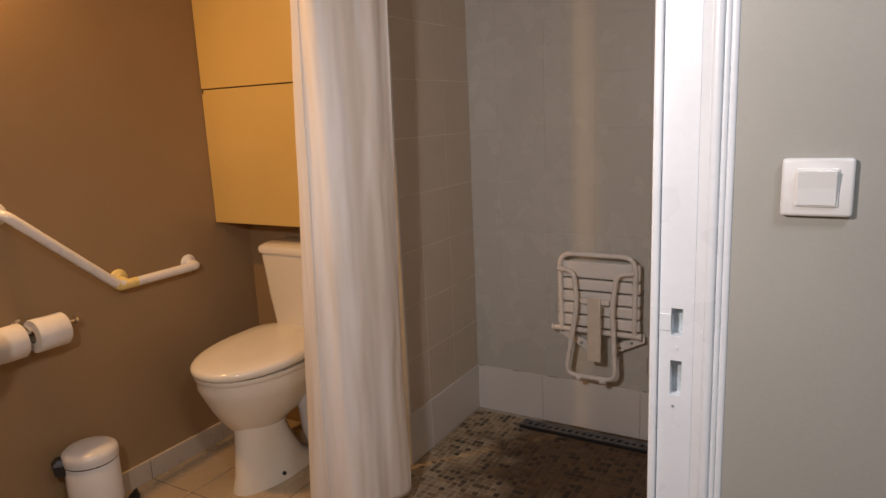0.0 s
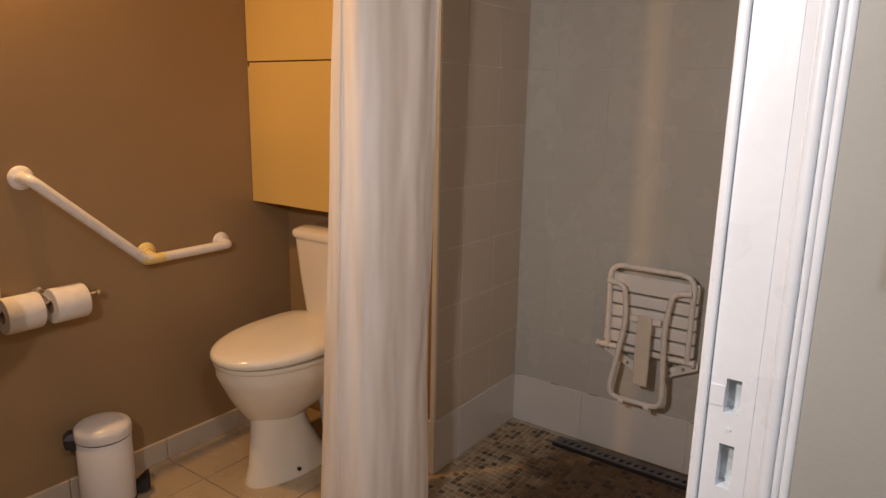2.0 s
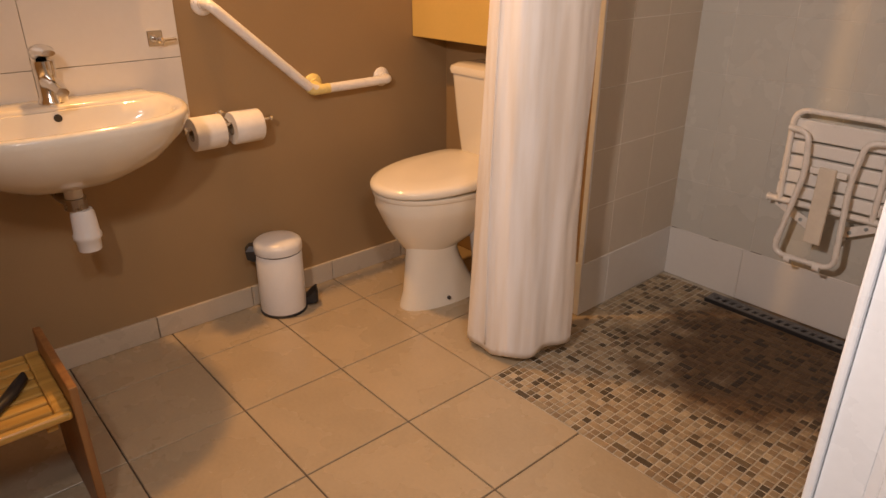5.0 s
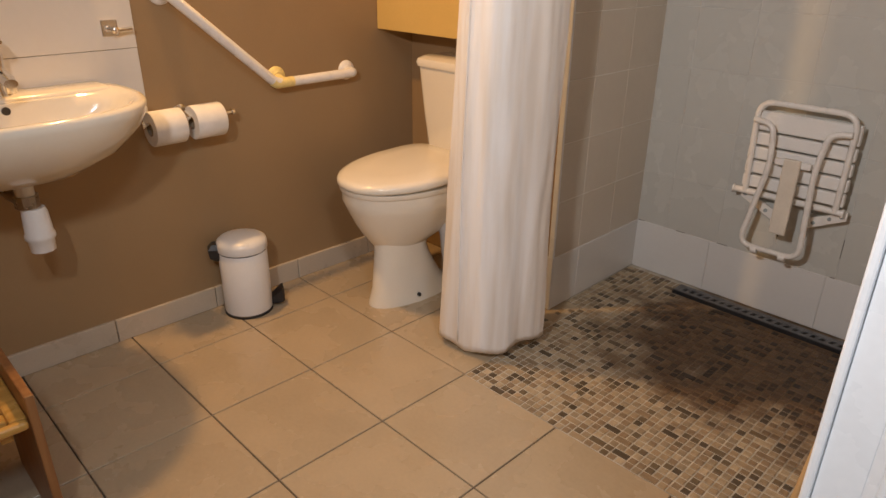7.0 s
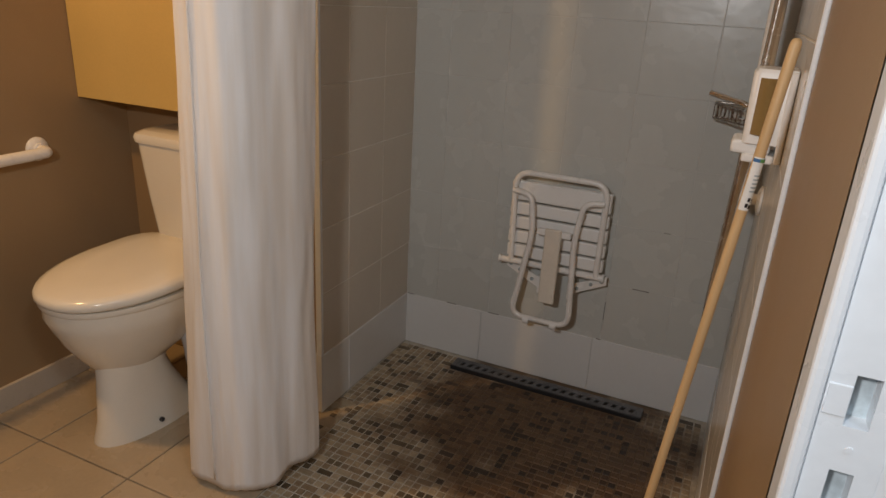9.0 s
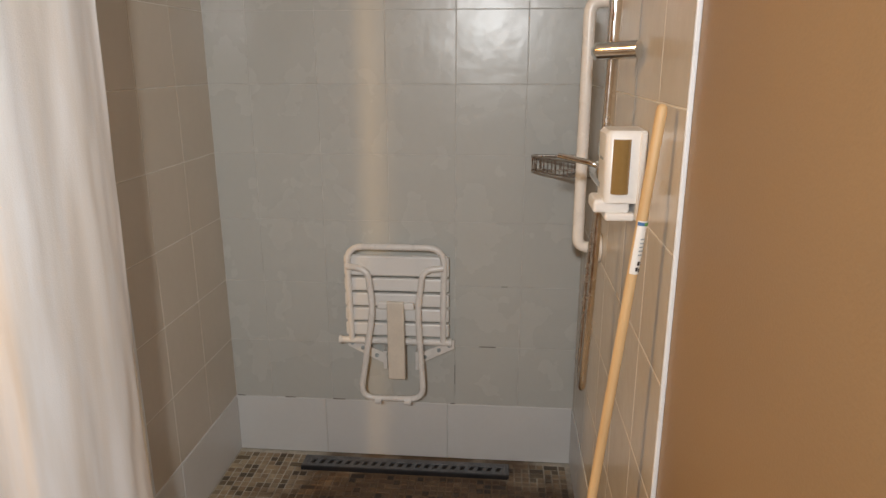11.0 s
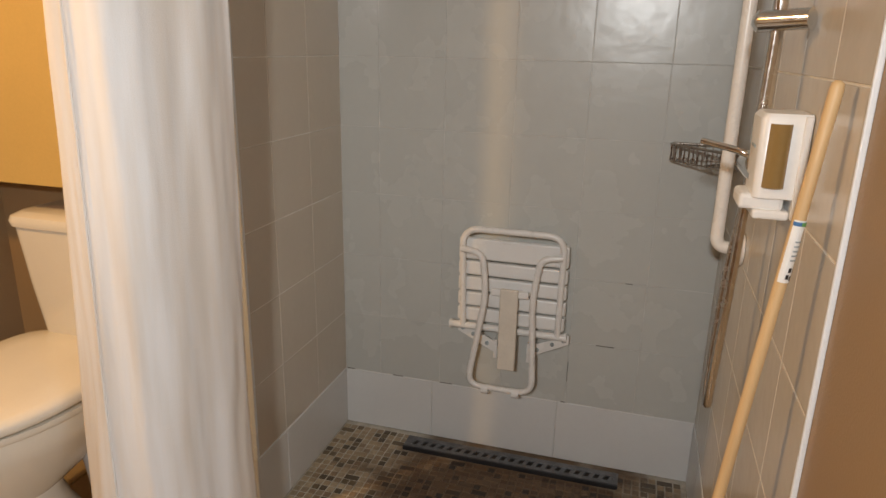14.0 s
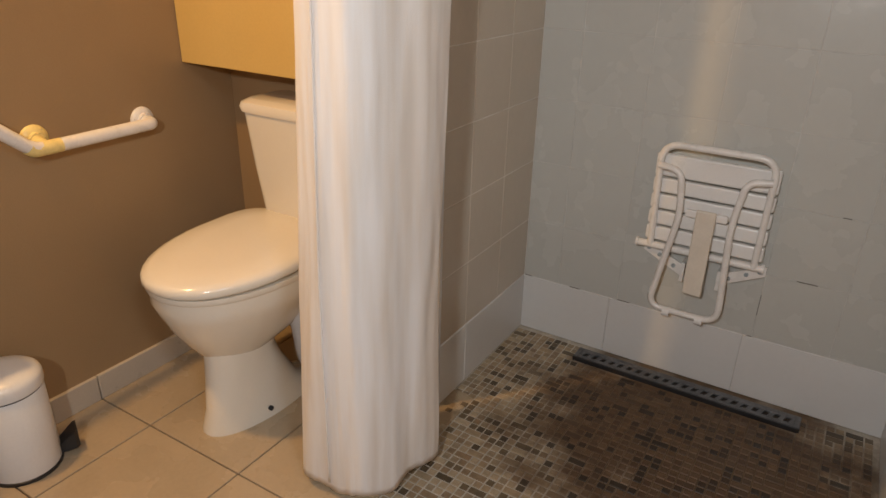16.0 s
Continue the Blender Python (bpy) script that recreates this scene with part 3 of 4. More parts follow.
washbasin()


def basin_tap():
    t = thing("basin_tap", "chrome single-lever mixer tap on the basin", "tap", where=(WL + 0.075, -1.903, 0.824))
    t.scale = (1.22, 1.22, 1.22)
    part("body", lathe([(0.026, 0), (0.026, 0.006), (0.022, 0.012), (0.021, 0.06), (0.023, 0.075), (0.022, 0.09)], (0, 0, 0), seg=28), CHROME, t, smooth=50)
    sp = [[(x, w * math.cos(a), z + h * math.sin(a)) for a in (2 * math.pi * k / 14 for k in range(14))] for x, z, w, h in ((0.005, 0.045, 0.018, 0.020), (0.05, 0.048, 0.016, 0.014), (0.10, 0.045, 0.014, 0.011), (0.125, 0.040, 0.012, 0.009))]
    part("spout", loft(sp), CHROME, t, smooth=50)
    part("aerator", lathe([(0.010, 0.022), (0.010, 0.036)], (0.115, 0, 0), seg=18), CHROME, t)
    lv = [[(x, w * math.cos(a), z + h * math.sin(a)) for a in (2 * math.pi * k / 14 for k in range(14))] for x, z, w, h in ((-0.026, 0.098, 0.014, 0.008), (-0.005, 0.106, 0.024, 0.018), (0.03, 0.112, 0.021, 0.013), (0.075, 0.112, 0.013, 0.006))]
    part("lever", loft(lv), CHROME, t, smooth=50)


basin_tap()


def robe_hook():
    h = thing("wall_hook", "chrome hook on the white splashback tiles", "hook", where=(WL + 0.009, -1.588, 0.960))
    part("plate", box(0, -0.022, -0.022, 0.006, 0.022, 0.022, 0.002), CHROME, h)
    part("arm", tube([(0.004, 0, -0.004), (0.03, 0.006, -0.006), (0.034, 0.05, -0.003)], 0.006, seg=12, bend=0.012), CHROME, h, smooth=50)
    part("knob", lathe([(0.004, -0.004), (0.010, 0.0), (0.010, 0.008), (0.005, 0.012)], (0.03, 0.004, -0.004), "x", 18), CHROME, h, smooth=50)


robe_hook()


def wall_mirror():
    m = thing("wall_mirror", "wall mirror in a dark wooden frame above the basin", "mirror", where=(WL + 0.0095, -1.93, 1.108))
    part("glass", box(0.004, -0.29, 0.03, 0.012, 0.29, 0.72), MIRROR, m)
    for a in ((0, -0.32, 0, 0.02, 0.32, 0.03), (0, -0.32, 0.72, 0.02, 0.32, 0.75), (0, -0.32, 0.03, 0.02, -0.29, 0.72), (0, 0.29, 0.03, 0.02, 0.32, 0.72)):
        part("frame_bar", box(*a, 0.003), FRAMEWOOD, m)


wall_mirror()


# ---- wooden rack by the door ----
def slatted_rack():
    r = thing("slatted_stand", "honey-coloured slatted wooden shelf with a red-brown side panel", "shelf", where=(-0.265, -2.10, 0))
    z = 0.30
    for k in range(7):
        x0 = -0.14 + k * 0.0415
        part("slat", box(x0, -0.330, z, x0 + 0.0325, -0.055, z + 0.016, 0.004), SHELFWOOD, r)
    part("end_rail", box(-0.145, -0.0545, z, 0.150, -0.022, z + 0.016, 0.006), SHELFWOOD, r)
    part("end_rail", box(-0.145, -0.364, z, 0.150, -0.3305, z + 0.016, 0.006), SHELFWOOD, r)
    part("front_rail", box(0.1505, -0.362, z - 0.004, 0.172, -0.024, z + 0.016, 0.008, seg=3), SHELFWOOD, r)
    for y in (-0.36, -0.075):
        part("bearer", box(-0.14, y, z - 0.030, 0.148, y + 0.022, z - 0.0005, 0.003), SHELFWOOD, r)
    part("side_panel", box(-0.155, -0.0215, 0, 0.172, -0.004, 0.37, 0.003), REDWOOD, r, "red-brown wooden side panel")
    part("side_panel", box(-0.155, -0.384, 0, 0.172, -0.3665, 0.37, 0.003), REDWOOD, r, "red-brown wooden side panel")
    part("back_rail", box(-0.155, -0.366, 0.10, -0.140, -0.022, 0.15, 0.003), REDWOOD, r)
    part("screw", lathe([(0.005, -0.001), (0.005, 0.002)], (0.10, -0.023, 0.27), "y", 12), STEEL_DARK, r)


slatted_rack()


def shelf_brush():
    b = thing("black_brush", "black plastic brush lying on the slatted shelf", "brush", where=(-0.235, -2.235, 0.3165))
    part("handle", loft([[(x, y + w * math.cos(a), 0.012 + 0.010 * math.sin(a)) for a in (2 * math.pi * k / 12 for k in range(12))] for x, y, w in ((-0.05, 0.06, 0.006), (-0.03, 0.05, 0.016), (0.02, 0.02, 0.018), (0.07, -0.02, 0.012), (0.09, -0.04, 0.006))]), BLACK, b, smooth=50)


shelf_brush()


# ---- shower curtain ----
def shower_curtain():
    c = thing("shower_curtain", "cream cloth shower curtain drawn into folds", "curtain", where=(0, -0.86, 0))
    key = [(-0.075, 0.165), (-0.130, 0.10), (-0.166, 0.01), (-0.152, -0.075), (-0.080, -0.118), (0.0, -0.128), (0.060, -0.105), (0.102, -0.045), (0.126, 0.03), (0.130, 0.10)]
    n, rows = 220, 100

    def spline(u):
        f = u * (len(key) - 1)
        k = min(int(f), len(key) - 2)
        q = f - k
        p0, p1, p2, p3 = (Vector(key[max(0, min(len(key) - 1, k + d))]) for d in (-1, 0, 1, 2))
        return 0.5 * (2 * p1 + (p2 - p0) * q + (2 * p0 - 5 * p1 + 4 * p2 - p3) * q * q + (3 * p1 - p0 - 3 * p2 + p3) * q ** 3)
    line = [(spline(i / n), (spline(min(1, (i + 1) / n)) - spline(max(0, (i - 1) / n))).normalized()) for i in range(n + 1)]
    rings = []
    for j in range(rows + 1):
        v = j / rows
        z = 0.022 + v * 2.12
        ring = []
        for i in range(n + 1):
            u = i / n
            p, tan = line[i]
            out = Vector((tan.y, -tan.x))
            waist = math.exp(-((v - 0.26) / 0.16) ** 2)
            shrink = 1.0 + (0.14 * v - 0.08 * waist) * max(0.0, u - 0.45) * 1.8
            lean = 0.012 * min(1, u / 0.13) * min(1, max(0, (0.56 - u) / 0.3)) + 0.092 * z * min(1, max(0, (0.56 - u) / 0.3)) * min(1, u / 0.13)
            # broad folds that wander, split and fade on their way down
            fold = 0.012 * math.sin(2 * math.pi * (3.1 * u + 0.35 * noise.noise((u * 2.1, v * 1.6, 0.4))) + 0.7)
            fold *= 0.35 + 0.9 * abs(noise.noise((u * 2.7, v * 1.3, 4.2))) + 0.45 * v
            fold += 0.015 * noise.noise((u * 6.5 + 0.5 * v, v * 1.9, 7.1)) + 0.007 * noise.noise((u * 13 - 0.8 * v, v * 3.6, 2.3)) + 0.0022 * noise.noise((u * 30, v * 11, 9.0))
            side = 0.006 * noise.noise((u * 5, v * 4, 3.3))
            lift = 0.030 * (0.5 + 0.5 * math.cos(2 * math.pi * (u - 0.56))) - 0.030
            hemz = -lift * (1 - v) ** 8 + (0.006 * math.sin(u * 31) if j < 2 else 0)
            ring.append((p.x * shrink + lean + out.x * fold + tan.x * side, p.y + out.y * fold + tan.y * side, z + hemz))
        rings.append(ring)
    cloth = part("cloth", loft(rings, False, False, closed=False), CLOTH, c, smooth=180)
    m = cloth.modifiers.new("thickness", "SOLIDIFY")
    m.thickness = 0.0015
    # stitched hem running down one fold
    i = 112
    part("hem", tube([Vector(r[i]) + Vector((0.002, -0.003, 0)) for r in rings[1::2]], 0.0028, seg=6), CLOTH, c, "stitched vertical hem", smooth=180)
    part("curtain_rail", tube([(-0.09, -0.06, 2.17), (0.1, -0.18, 2.17), (1.0, -0.18, 2.17), (1.11, -0.18, 2.17)], 0.012, seg=12, bend=0.06), WHITETUBE, c, "white curtain rail", smooth=50)


shower_curtain()


# ---- shower ----
def shower_seat():
    s = thing("folding_shower_seat", "white folding shower seat tilted up against the tiles", "shower seat", where=(0.560, 0, 0.442))
    f = 0.0092
    part("seat_frame", tube([(-0.145, -0.075, 0.0), (-0.15, -0.085, 0.300), (0.137, -0.085, 0.300), (0.133, -0.075, 0.0)], f, seg=14, bend=0.05), WHITETUBE, s, smooth=50)
    leg = [(-0.148, -0.105, 0.245), (-0.085, -0.112, 0.24), (-0.070, -0.118, 0.12), (-0.115, -0.125, -0.165), (0.078, -0.125, -0.165), (0.062, -0.118, 0.12), (0.078, -0.112, 0.24), (0.136, -0.105, 0.245)]
    part("leg_loop", tube(leg, f, seg=14, bend=0.045), WHITETUBE, s, smooth=50)
    for x in (-0.055, 0.035):
        part("foot_pad", lathe([(0.013, -0.010), (0.0135, 0.010)], (x - 0.005, -0.125, -0.172), "x", 14), WHITEPLASTIC, s, smooth=50)
    for k in range(5):
        z0 = 0.016 + k * 0.0475
        h = 0.0410 if k < 4 else 0.062
        part("slat", box(-0.164, -0.072, z0, 0.150, -0.052, z0 + h, 0.005, seg=2), WHITEPLASTIC, s)
    part("hinge_bar", tube([(-0.182, -0.072, 0), (0.154, -0.072, 0)], 0.0105, seg=14), WHITETUBE, s, smooth=50)
    for x in (-0.186, 0.152):
        part("hinge_cap", lathe([(0.0135, 0), (0.0135, 0.007)], (x, -0.072, 0), "x", 16), WHITEPLASTIC, s, smooth=50)
    part("strap", box(-0.027, -0.135, -0.098, 0.024, -0.123, 0.148, 0.004), CREAM, s, "cream plastic centre strap")
    part("strap_clip", box(-0.056, -0.126, 0.122, 0.052, -0.112, 0.142, 0.003), WHITEPLASTIC, s)
    for sg in (-1, 1):
        br = loft([[(sg * 0.165, y, 0.0), (sg * 0.165, y, -0.028), (sg * 0.052, y, -0.085), (sg * 0.045, y, -0.052)] for y in (-0.052, -0.046)])
        b = part("bracket", br, WHITETUBE, s)
        part("wall_foot", box(sg * 0.05 - 0.006, -0.05, -0.105, sg * 0.05 + 0.006, -0.0005, -0.045, 0.002), WHITETUBE, b)
        for x, z in ((0.075, -0.058), (0.15, -0.018), (0.118, -0.034)):
            part("screw", lathe([(0.006, -0.0035), (0.006, 0.001)], (sg * x, -0.0525, z), "y", 12), STEEL_DARK, b, "dark screw head")


shower_seat()


def floor_drain():
    d = thing("linear_drain", "dull steel linear shower drain with slanted slots", "drain", where=(0.569, -0.066, 0.0))
    w, h = 0.333, 0.030
    part("channel", box(-w, -h, -0.004, w, h, 0.003, 0.0008, seg=1), DARK, d)
    g = box(-w, -h, 0.004, w, -h + 0.016, 0.011, 0.002)
    box(-w, h - 0.020, 0.004, w, h, 0.011, 0.002, bm=g)
    part("front_lip", box(-w, -h - 0.007, -0.004, w, -h - 0.0002, 0.012, 0.001), BLACK, d, "black front edge of the drain")
    n = 22
    st = 2 * (w - 0.02) / n
    for i in range(n + 1):
        x = -w + 0.02 + i * st
        wd = 0.0135
        loft([[(x - wd / 2 - 0.005, -h + 0.014, z), (x + wd / 2 - 0.005, -h + 0.014, z), (x + wd / 2 + 0.005, h - 0.018, z), (x - wd / 2 + 0.005, h - 0.018, z)] for z in (0.004, 0.0095)], bm=g)
    part("grate", g, DRAINSTEEL, d)
    for x in (-w, w - 0.016):
        part("end_plate", box(x, -h, 0.004, x + 0.016, h, 0.0113, 0.002), DRAINSTEEL, d)


floor_drain()


def vertical_grab_bar():
    g = thing("grab_bar", "white vertical grab bar on the shower wall", "grab bar", where=(XS, -0.37, 0))
    part("rail", tube([(-0.004, 0, 0.832), (-0.055, 0, 0.832), (-0.055, 0, 1.388), (-0.004, 0, 1.388)], 0.0135, seg=16, bend=0.03), WHITETUBE, g, smooth=50)
    for z in (0.832, 1.388):
        part("flange", lathe([(0.034, -0.001), (0.034, -0.006), (0.020, -0.012)], (0, 0, z), "x", 28), WHITETUBE, g, smooth=40)


vertical_grab_bar()


def shower_set():
    s = thing("shower_set", "chrome shower rail with holder, hose and lever mixer", "shower", where=(XS, -0.69, 1.05))
    part("slide_rail", tube([(-0.05, 0, 0.06), (-0.05, 0, 0.98)], 0.0105, seg=16), CHROME, s, smooth=50)
    for z in (0.48, 0.97):
        part("rail_bracket", lathe([(0.015, -0.001), (0.015, -0.012), (0.011, -0.03), (0.014, -0.06)], (0, 0, z), "x", 20), CHROME, s, smooth=50)
    part("rail_end", lathe([(0.014, 0.045), (0.014, 0.07)], (-0.05, 0, 0), seg=18), CHROME, s, smooth=50)
    h = part("handset_holder", tube([(-0.072, 0.0, 0.228), (-0.012, -0.045, 0.231)], 0.0155, seg=20), CHROME, s, smooth=50)
    part("holder_knob", lathe([(0.006, -0.008), (0.0165, 0), (0.0165, 0.010), (0.008, 0.014)], (-0.078, 0.004, 0.228), "x", 20), CHROME, h, smooth=50)
    mx_ = part("mixer_body", tube([(-0.045, -0.06, 0.0), (-0.045, 0.09, 0.0)], 0.022, seg=22), CHROME, s, smooth=50)
    part("lever", tube([(-0.05, -0.02, 0.018), (-0.075, -0.02, 0.032), (-0.135, 0.01, 0.042)], 0.0055, seg=12, bend=0.02), CHROME, mx_, smooth=50)
    part("cap", lathe([(0.020, 0.0), (0.023, 0.012), (0.018, 0.026), (0.006, 0.032)], (-0.05, -0.02, 0.006), seg=24), CHROME, mx_, smooth=50)
    for y in (-0.045, 0.075):
        part("inlet", lathe([(0.028, -0.001), (0.028, -0.008), (0.016, -0.014), (0.016, -0.04)], (0, y, 0), "x", 22), CHROME, mx_, smooth=50)
    hose = [(-0.052, -0.008, 0.22), (-0.056, -0.006, 0.02), (-0.062, -0.008, -0.20), (-0.066, 0.006, -0.37), (-0.066, 0.028, -0.440), (-0.066, 0.050, -0.37), (-0.060, 0.055, -0.18), (-0.047, 0.05, -0.02)]
    pts = []
    for i in range(len(hose) - 1):
        p0, p1, p2, p3 = (Vector(hose[max(0, min(len(hose) - 1, i + k))]) for k in (-1, 0, 1, 2))
        for q in range(8):
            u = q / 8
            pts.append(0.5 * ((2 * p1) + (p2 - p0) * u + (2 * p0 - 5 * p1 + 4 * p2 - p3) * u * u + (3 * p1 - p0 - 3 * p2 + p3) * u ** 3))
    pts.append(Vector(hose[-1]))
    part("hose", tube(pts, 0.0076, seg=12), HOSE, s, "flexible dull metal hose", smooth=60)


shower_set()


def soap_dispenser():
    d = thing("soap_dispenser", "white wall soap dispenser with an amber window", "soap dispenser", where=(XS, -0.76, 0.998))

    def sec(z, x0, y0, y1):
        r = 0.012
        pts = [(-0.0015, y1, z), (-0.0015, y0, z)]
        for k in range(6):
            a = radians(270 - k * 18)
            pts.append((x0 + r + r * math.cos(a), y0 + r + r * math.sin(a), z))
        for k in range(6):
            a = radians(180 - k * 18)
            pts.append((x0 + r + r * math.cos(a), y1 - r + r * math.sin(a), z))
        return pts
    part("housing", loft([sec(0.030, -0.066, -0.045, 0.045), sec(0.145, -0.068, -0.045, 0.045), sec(0.152, -0.062, -0.042, 0.042)]), WHITEPLASTIC, d, smooth=40)
    part("backplate", box(-0.012, -0.05, 0, -0.001, 0.05, 0.15, 0.003), WHITEPLASTIC, d)
    win = lathe([(0.0185, 0.046), (0.0185, 0.138)], (-0.041, -0.034, 0), seg=24)
    part("window", win, AMBER, d, "amber window full of liquid soap", smooth=50)
    part("push_button", box(-0.082, -0.036, 0.010, -0.02, 0.036, 0.034, 0.006), WHITEPLASTIC, d)
    part("spout", box(-0.062, -0.044, -0.002, -0.012, 0.036, 0.012, 0.004), WHITEPLASTIC, d)
    part("label_bar", box(-0.0685, -0.02, 0.100, -0.0675, 0.012, 0.104), STEEL_DARK, d, "small grey print")


soap_dispenser()


def corner_basket():
    b = thing("corner_basket", "dull steel wire corner basket on the shower tiles", "basket", where=(XS, -0.02, 0.965))
    L, W = 0.155, 0.155
    for z in (0.0, 0.040):
        part("rim", tube([(-0.006, -0.008, z), (-L, -0.008, z), (-L, -0.035, z), (-0.035, -W, z), (-0.006, -W, z)], 0.0036 if z else 0.0025, seg=8, bend=0.015, closed=True), WIRE, b, smooth=50)
    for k in range(13):
        u = k / 12
        x, y = -L + (L - 0.035) * u, -0.035 - (W - 0.035) * u
        part("wire", tube([(x, y, 0.040), (x, y, 0.0), (-0.008, min(-0.010, y + 0.02) if u > 0.98 else y * 0.25 - 0.008, 0.0)] if u > 0.5 else [(x, y, 0.040), (x, y, 0.0), (x, -0.010, 0.0)], 0.0017, seg=6), WIRE, b)
    for k in range(8):
        x = -0.015 - k * 0.019
        part("wire", tube([(x, -0.008, 0.040), (x, -0.008, 0.0)], 0.0017, seg=6), WIRE, b)
    part("wall_lug", box(-0.008, -0.09, 0.01, -0.0005, -0.07, 0.03), WIRE, b)


corner_basket()


def broom_handle():
    top, foot = Vector((1.076, -0.985, 1.204)), Vector((0.968, -0.955, 0.010))
    s = thing("broom_handle", "pale wooden broom handle leaning against the shower wall", "broom handle", where=foot)
    q = (top - foot).to_track_quat("Z", "Y")
    s.rotation_mode = "QUATERNION"
    s.rotation_quaternion = q
    ln = (top - foot).length
    r = 0.0078
    part("shaft", lathe([(0.010, 0), (r, 0.004), (r, ln - 0.010), (r * 0.85, ln - 0.003), (r * 0.4, ln)], (0, 0, 0), seg=24), HANDLEWOOD, s, smooth=50)

    def wrap(z0, z1, a0, a1, rr):
        pts = [(math.radians(a0 + (a1 - a0) * k / 8)) for k in range(9)]
        return loft([[(rr * math.cos(a), rr * math.sin(a), z) for a in pts] + [((rr - 0.0006) * math.cos(a), (rr - 0.0006) * math.sin(a), z) for a in reversed(pts)] for z in (z0, z1)])
    lb = part("paper_label", wrap(ln - 0.246, ln - 0.165, 150, 330, r + 0.0008), LABELW, s, "white paper label with small print")
    part("label_band", wrap(ln - 0.172, ln - 0.167, 150, 330, r + 0.0013), LABELB, lb, "blue and green label band")
    part("label_mark", wrap(ln - 0.172, ln - 0.167, 215, 265, r + 0.0017), LABELG, lb)
    for k in range(5):
        part("print_line", wrap(ln - 0.193 - k * 0.006, ln - 0.191 - k * 0.006, 205, 285, r + 0.0012), STEEL_DARK, lb)
    for z, a in ((0.226, 215), (0.237, 240), (0.235, 205), (0.228, 262)):
        part("print_block", wrap(ln - z - 0.006, ln - z, a, a + 26, r + 0.0012), BLACK, lb)


broom_handle()


# ---- pieces: tiles ----
def chamfered(dx, dy, dz, c, name, material):
    """A tile that lies flat, its face up at z = dz, with eased edges."""
    me = bpy.data.meshes.new(name)
    bm = loft([[(0, 0, 0), (dx, 0, 0), (dx, dy, 0), (0, dy, 0)], [(0, 0, dz - c), (dx, 0, dz - c), (dx, dy, dz - c), (0, dy, dz - c)], [(c, c, dz), (dx - c, c, dz), (dx - c, dy - c, dz), (c, dy - c, dz)]])
    bm.to_mesh(me)
    bm.free()
    me.materials.append(material)
    return me


MESHES = {}


def lay(name, parent, m, dx, dy, dz, c, material):
    key = (name, round(dx, 4), round(dy, 4), dz, material.name)
    if key not in MESHES:
        MESHES[key] = chamfered(dx, dy, dz, c, name, material)
    ob = new(name, MESHES[key])
    ob.parent = parent
    ob.matrix_basis = m
    return ob


PITCH, PITCHY, GAP = 0.340, 0.321, 0.004
FX, FY = -0.270, -1.373


def cuts(a, b, start, pitch):
    """The stretches between a and b, cut at start + k * pitch."""
    k = math.ceil((a - start) / pitch - 1e-6)
    marks = [a]
    while start + k * pitch < b - 1e-6:
        if start + k * pitch > a + 1e-6:
            marks.append(start + k * pitch)
        k += 1
    marks.append(b)
    return list(zip(marks, marks[1:]))


rng = random.Random(4)
for x0, x1 in cuts(WL, 1.185, FX, PITCH):
    for y0, y1 in cuts(-2.75, -1.052, FY, PITCHY):
        lay("floor_tile", floor, pose(x0 + GAP / 2, y0 + GAP / 2, -0.008 + rng.uniform(-0.0004, 0.0004)), x1 - x0 - GAP, y1 - y0 - GAP, 0.008, 0.0015, FLOORTILE)
for x0, x1 in cuts(WL, 0.070, FX, PITCH):
    for y0, y1 in cuts(-1.052, WB, FY, PITCHY):
        if x1 - x0 > 0.02 and not (x0 > -0.1 and y0 > -0.72):
            lay("floor_tile", floor, pose(x0 + GAP / 2, y0 + GAP / 2, -0.008), x1 - x0 - GAP, y1 - y0 - GAP, 0.008, 0.0015, FLOORTILE)
# skirting tiles
for y0, y1 in cuts(-2.75, WB, FY - 0.02, PITCH):
    lay("skirting_tile", wall_left, pose(WL, y0 + 0.001, 0.0, 90, 0, 90), y1 - y0 - 0.003, 0.078, 0.010, 0.002, SKIRT)
# splashback
for y0, y1 in cuts(-2.6, -1.518, -1.518, 0.40):
    for z0, z1 in cuts(0.702, 1.302, 0.702, 0.2):
        lay("splash_tile", wall_left, pose(WL, y0, z0, 90, 0, 90), y1 - y0 - 0.0015, z1 - z0 - 0.0015, 0.009, 0.001, SPLASHTILE)
# shower walls
for z0, z1 in cuts(0.2, H, 0.0, 0.2):
    for x0, x1 in cuts(0.0, XS, 0.124, 0.2):
        if x1 - x0 > 0.01:
            lay("wall_tile", wall_back, pose(x0 + 0.001, 0.0121, z0 + 0.001, 90, 0, 0) @ pose(rng.uniform(-2e-4, 2e-4), 0, 0), x1 - x0 - 0.0020, z1 - z0 - 0.0020, 0.0121, 0.0006, BACKTILE)
    for y0, y1 in cuts(-0.545, 0.0, 0.0, 0.2):
        lay("wall_tile", partition, pose(-0.006, y0 + 0.001, z0 + 0.001, 90, 0, 90), y1 - y0 - 0.0030, z1 - z0 - 0.0030, 0.006, 0.0006, SIDETILE)
    for y0, y1 in cuts(-1.028, 0.0, -0.06, 0.2):
        lay("wall_tile", wall_east, pose(1.104, y1 - 0.001, z0 + 0.001, 90, 0, -90), y1 - y0 - 0.0030, z1 - z0 - 0.0030, 0.006, 0.0006, SIDETILE)
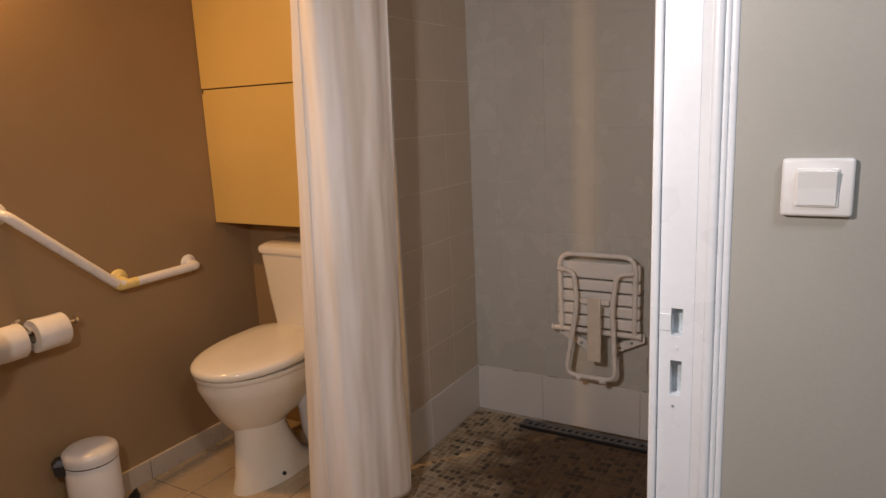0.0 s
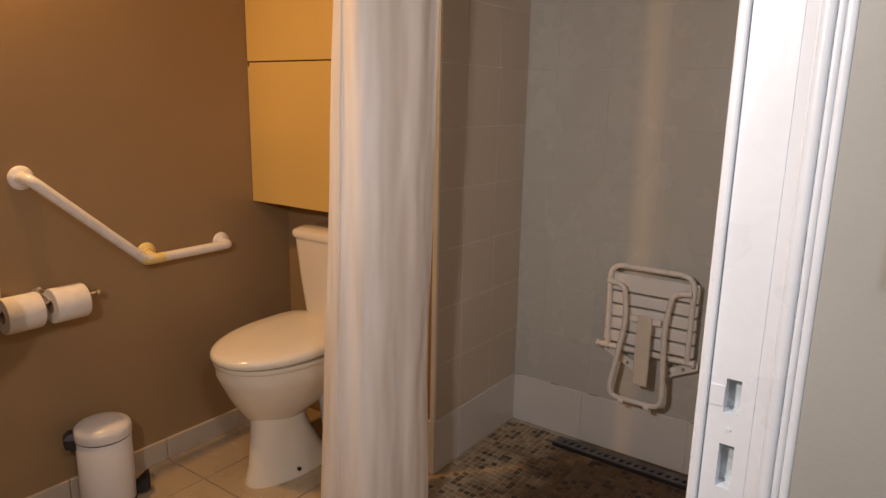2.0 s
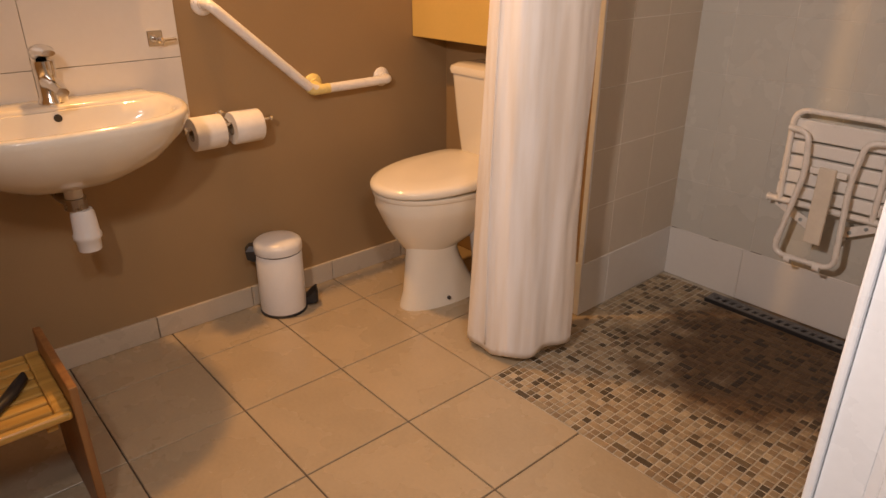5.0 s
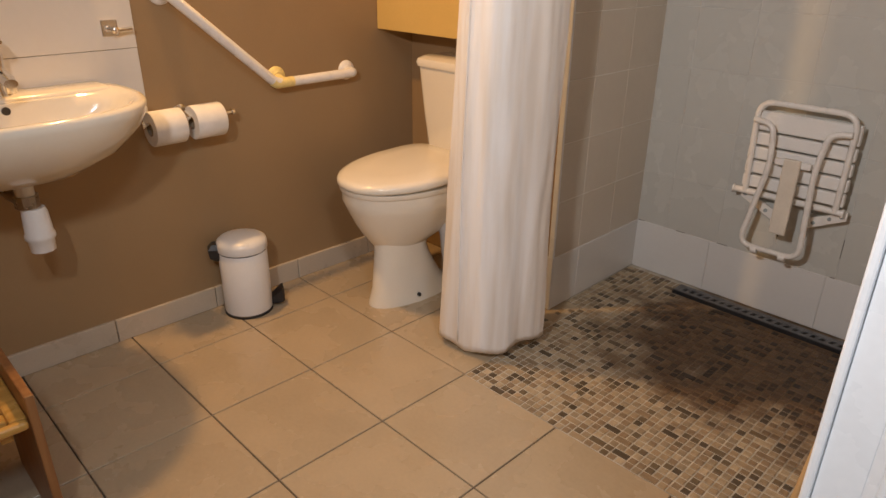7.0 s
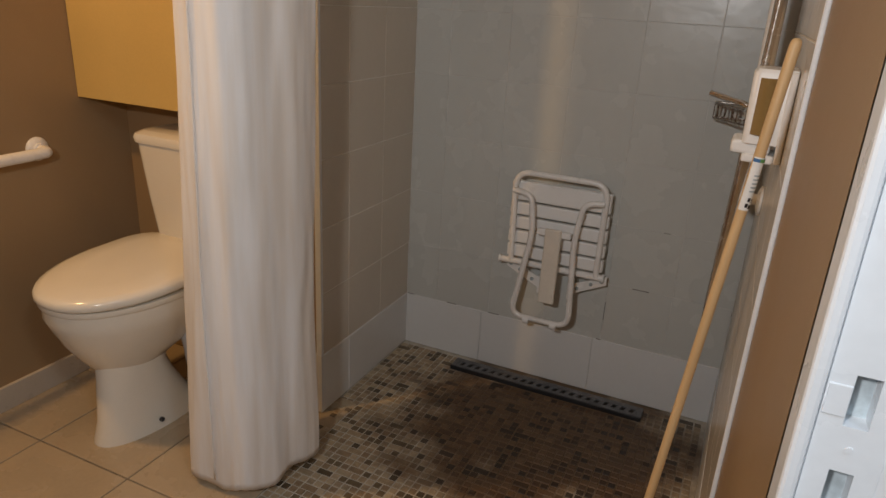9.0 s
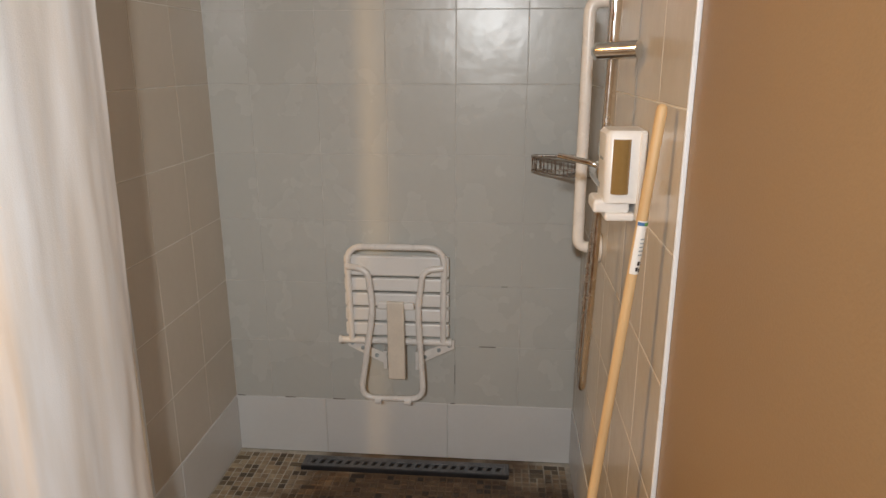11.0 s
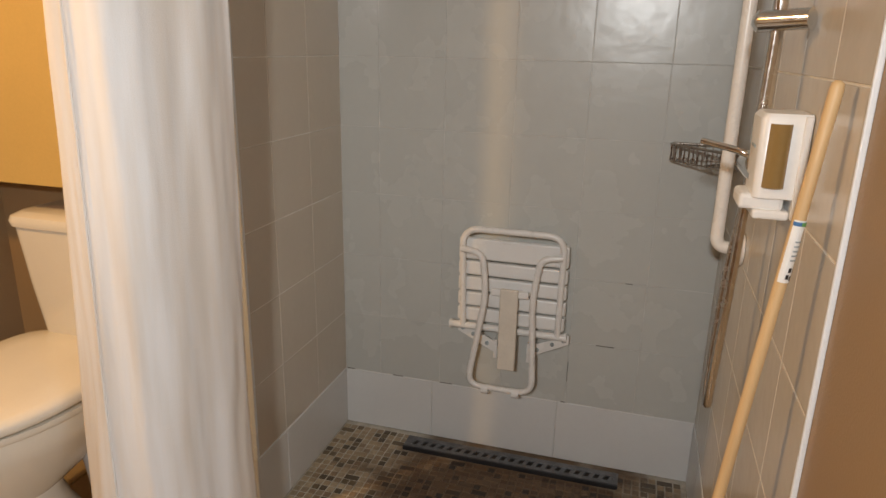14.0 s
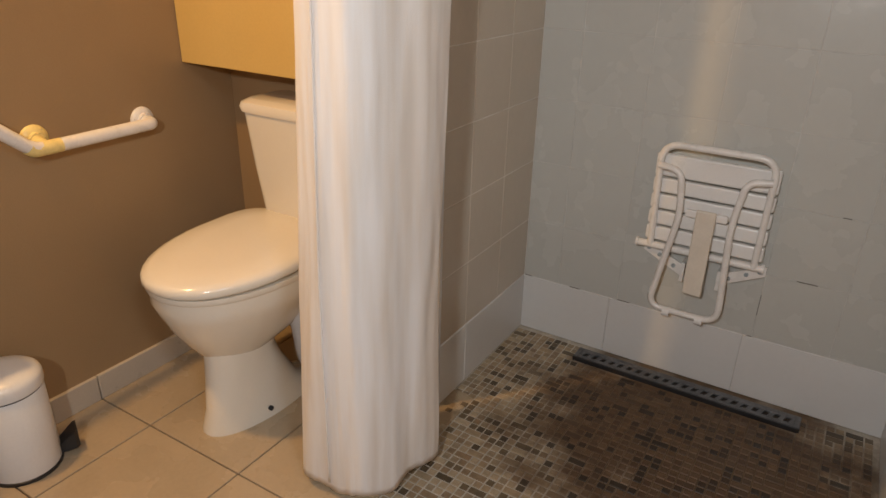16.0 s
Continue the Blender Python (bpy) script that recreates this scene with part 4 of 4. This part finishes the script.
for x0, x1 in cuts(0.0, XS, 0.30, 0.40):
    lay("plinth_tile", wall_back, pose(x0 + 0.001, 0.0121, 0.001, 90, 0, 0), x1 - x0 - 0.002, 0.197, 0.0141, 0.0015, PLINTHTILE)
for y0, y1 in cuts(-0.545, 0.0, 0.0, 0.40):
    lay("plinth_tile", partition, pose(-0.006, y0 + 0.001, 0.001, 90, 0, 90), y1 - y0 - 0.002, 0.197, 0.008, 0.0015, PLINTHTILE)
lay("plinth_tile", partition, pose(-0.1, -0.5455, 0.001, 90, 0, 0), 0.102, 0.199, 0.009, 0.0015, PLINTHTILE)
for y0, y1 in cuts(-1.028, 0.0, -0.2, 0.40):
    lay("plinth_tile", wall_east, pose(1.104, y1 - 0.001, 0.001, 90, 0, -90), y1 - y0 - 0.002, 0.197, 0.0075, 0.0015, PLINTHTILE)

# stone mosaic: small squares with some double pieces
MP, MG = 0.0235, 0.0042
rest = bmesh.new()
count = 0
nx, ny = int((XS - 0.0) / MP), int(1.054 / MP)
rowdir = set()
for j in range(ny + 1):
    for i in range(nx + 1):
        if (i, j) in rowdir:
            continue
        x0, y0 = 0.002 + i * MP, -1.052 + j * MP
        if x0 + MP > XS + 0.004 or y0 + MP > -0.002 or (x0 < 0.070 and y0 < -0.70):
            continue
        if 0.234 < x0 + MP / 2 < 0.904 and y0 + MP > -0.102 and y0 < -0.034:
            continue
        wide = 1
        if rng.random() < 0.08 and x0 + 2 * MP < XS and not (0.234 < x0 + MP * 1.5 < 0.904 and y0 + MP > -0.102):
            wide = 2
            rowdir.add((i + 1, j))
        dz = 0.006 + rng.choice((0, 0.0003, 0.0006))
        m = pose(x0 + MG / 2, y0 + MG / 2, -0.0065 + rng.uniform(0, 0.0008), 0, 0, rng.uniform(-1.5, 1.5))
        if count < 300:
            count += 1
            lay("mosaic_stone", shower_floor, m, MP * wide - MG, MP - MG, round(dz, 4), 0.0012, MOSAIC)
        else:
            dx, dy, c = MP * wide - MG, MP - MG, 0.0012
            lo = [rest.verts.new(m @ Vector(p)) for p in ((0, 0, 0), (dx, 0, 0), (dx, dy, 0), (0, dy, 0))]
            mi = [rest.verts.new(m @ Vector(p)) for p in ((0, 0, dz - c), (dx, 0, dz - c), (dx, dy, dz - c), (0, dy, dz - c))]
            hi = [rest.verts.new(m @ Vector(p)) for p in ((c, c, dz), (dx - c, c, dz), (dx - c, dy - c, dz), (c, dy - c, dz))]
            for a, b in ((lo, mi), (mi, hi)):
                for k in range(4):
                    rest.faces.new((a[k], a[(k + 1) % 4], b[(k + 1) % 4], b[k]))
            rest.faces.new(hi)
tagged(part("mosaic_stones", rest, MOSAICREST, shower_floor), kind="stuff")

# grout worn out of some joints on the back wall
for x0, z0, x1, z1 in ((0.80, 0.399, 0.852, 0.4012), (0.865, 0.5995, 0.885, 0.601), (0.004, 0.1985, 0.03, 0.2003), (0.165, 0.1985, 0.20, 0.2003), (0.325, 0.1985, 0.365, 0.2003), (0.71, 0.1985, 0.725, 0.2003), (0.723, 0.27, 0.7245, 0.335), (0.523, 0.285, 0.5245, 0.325)):
    part("worn_joint", box(x0, -0.0012, z0, x1, 0.004, z1), WORN, wall_back)
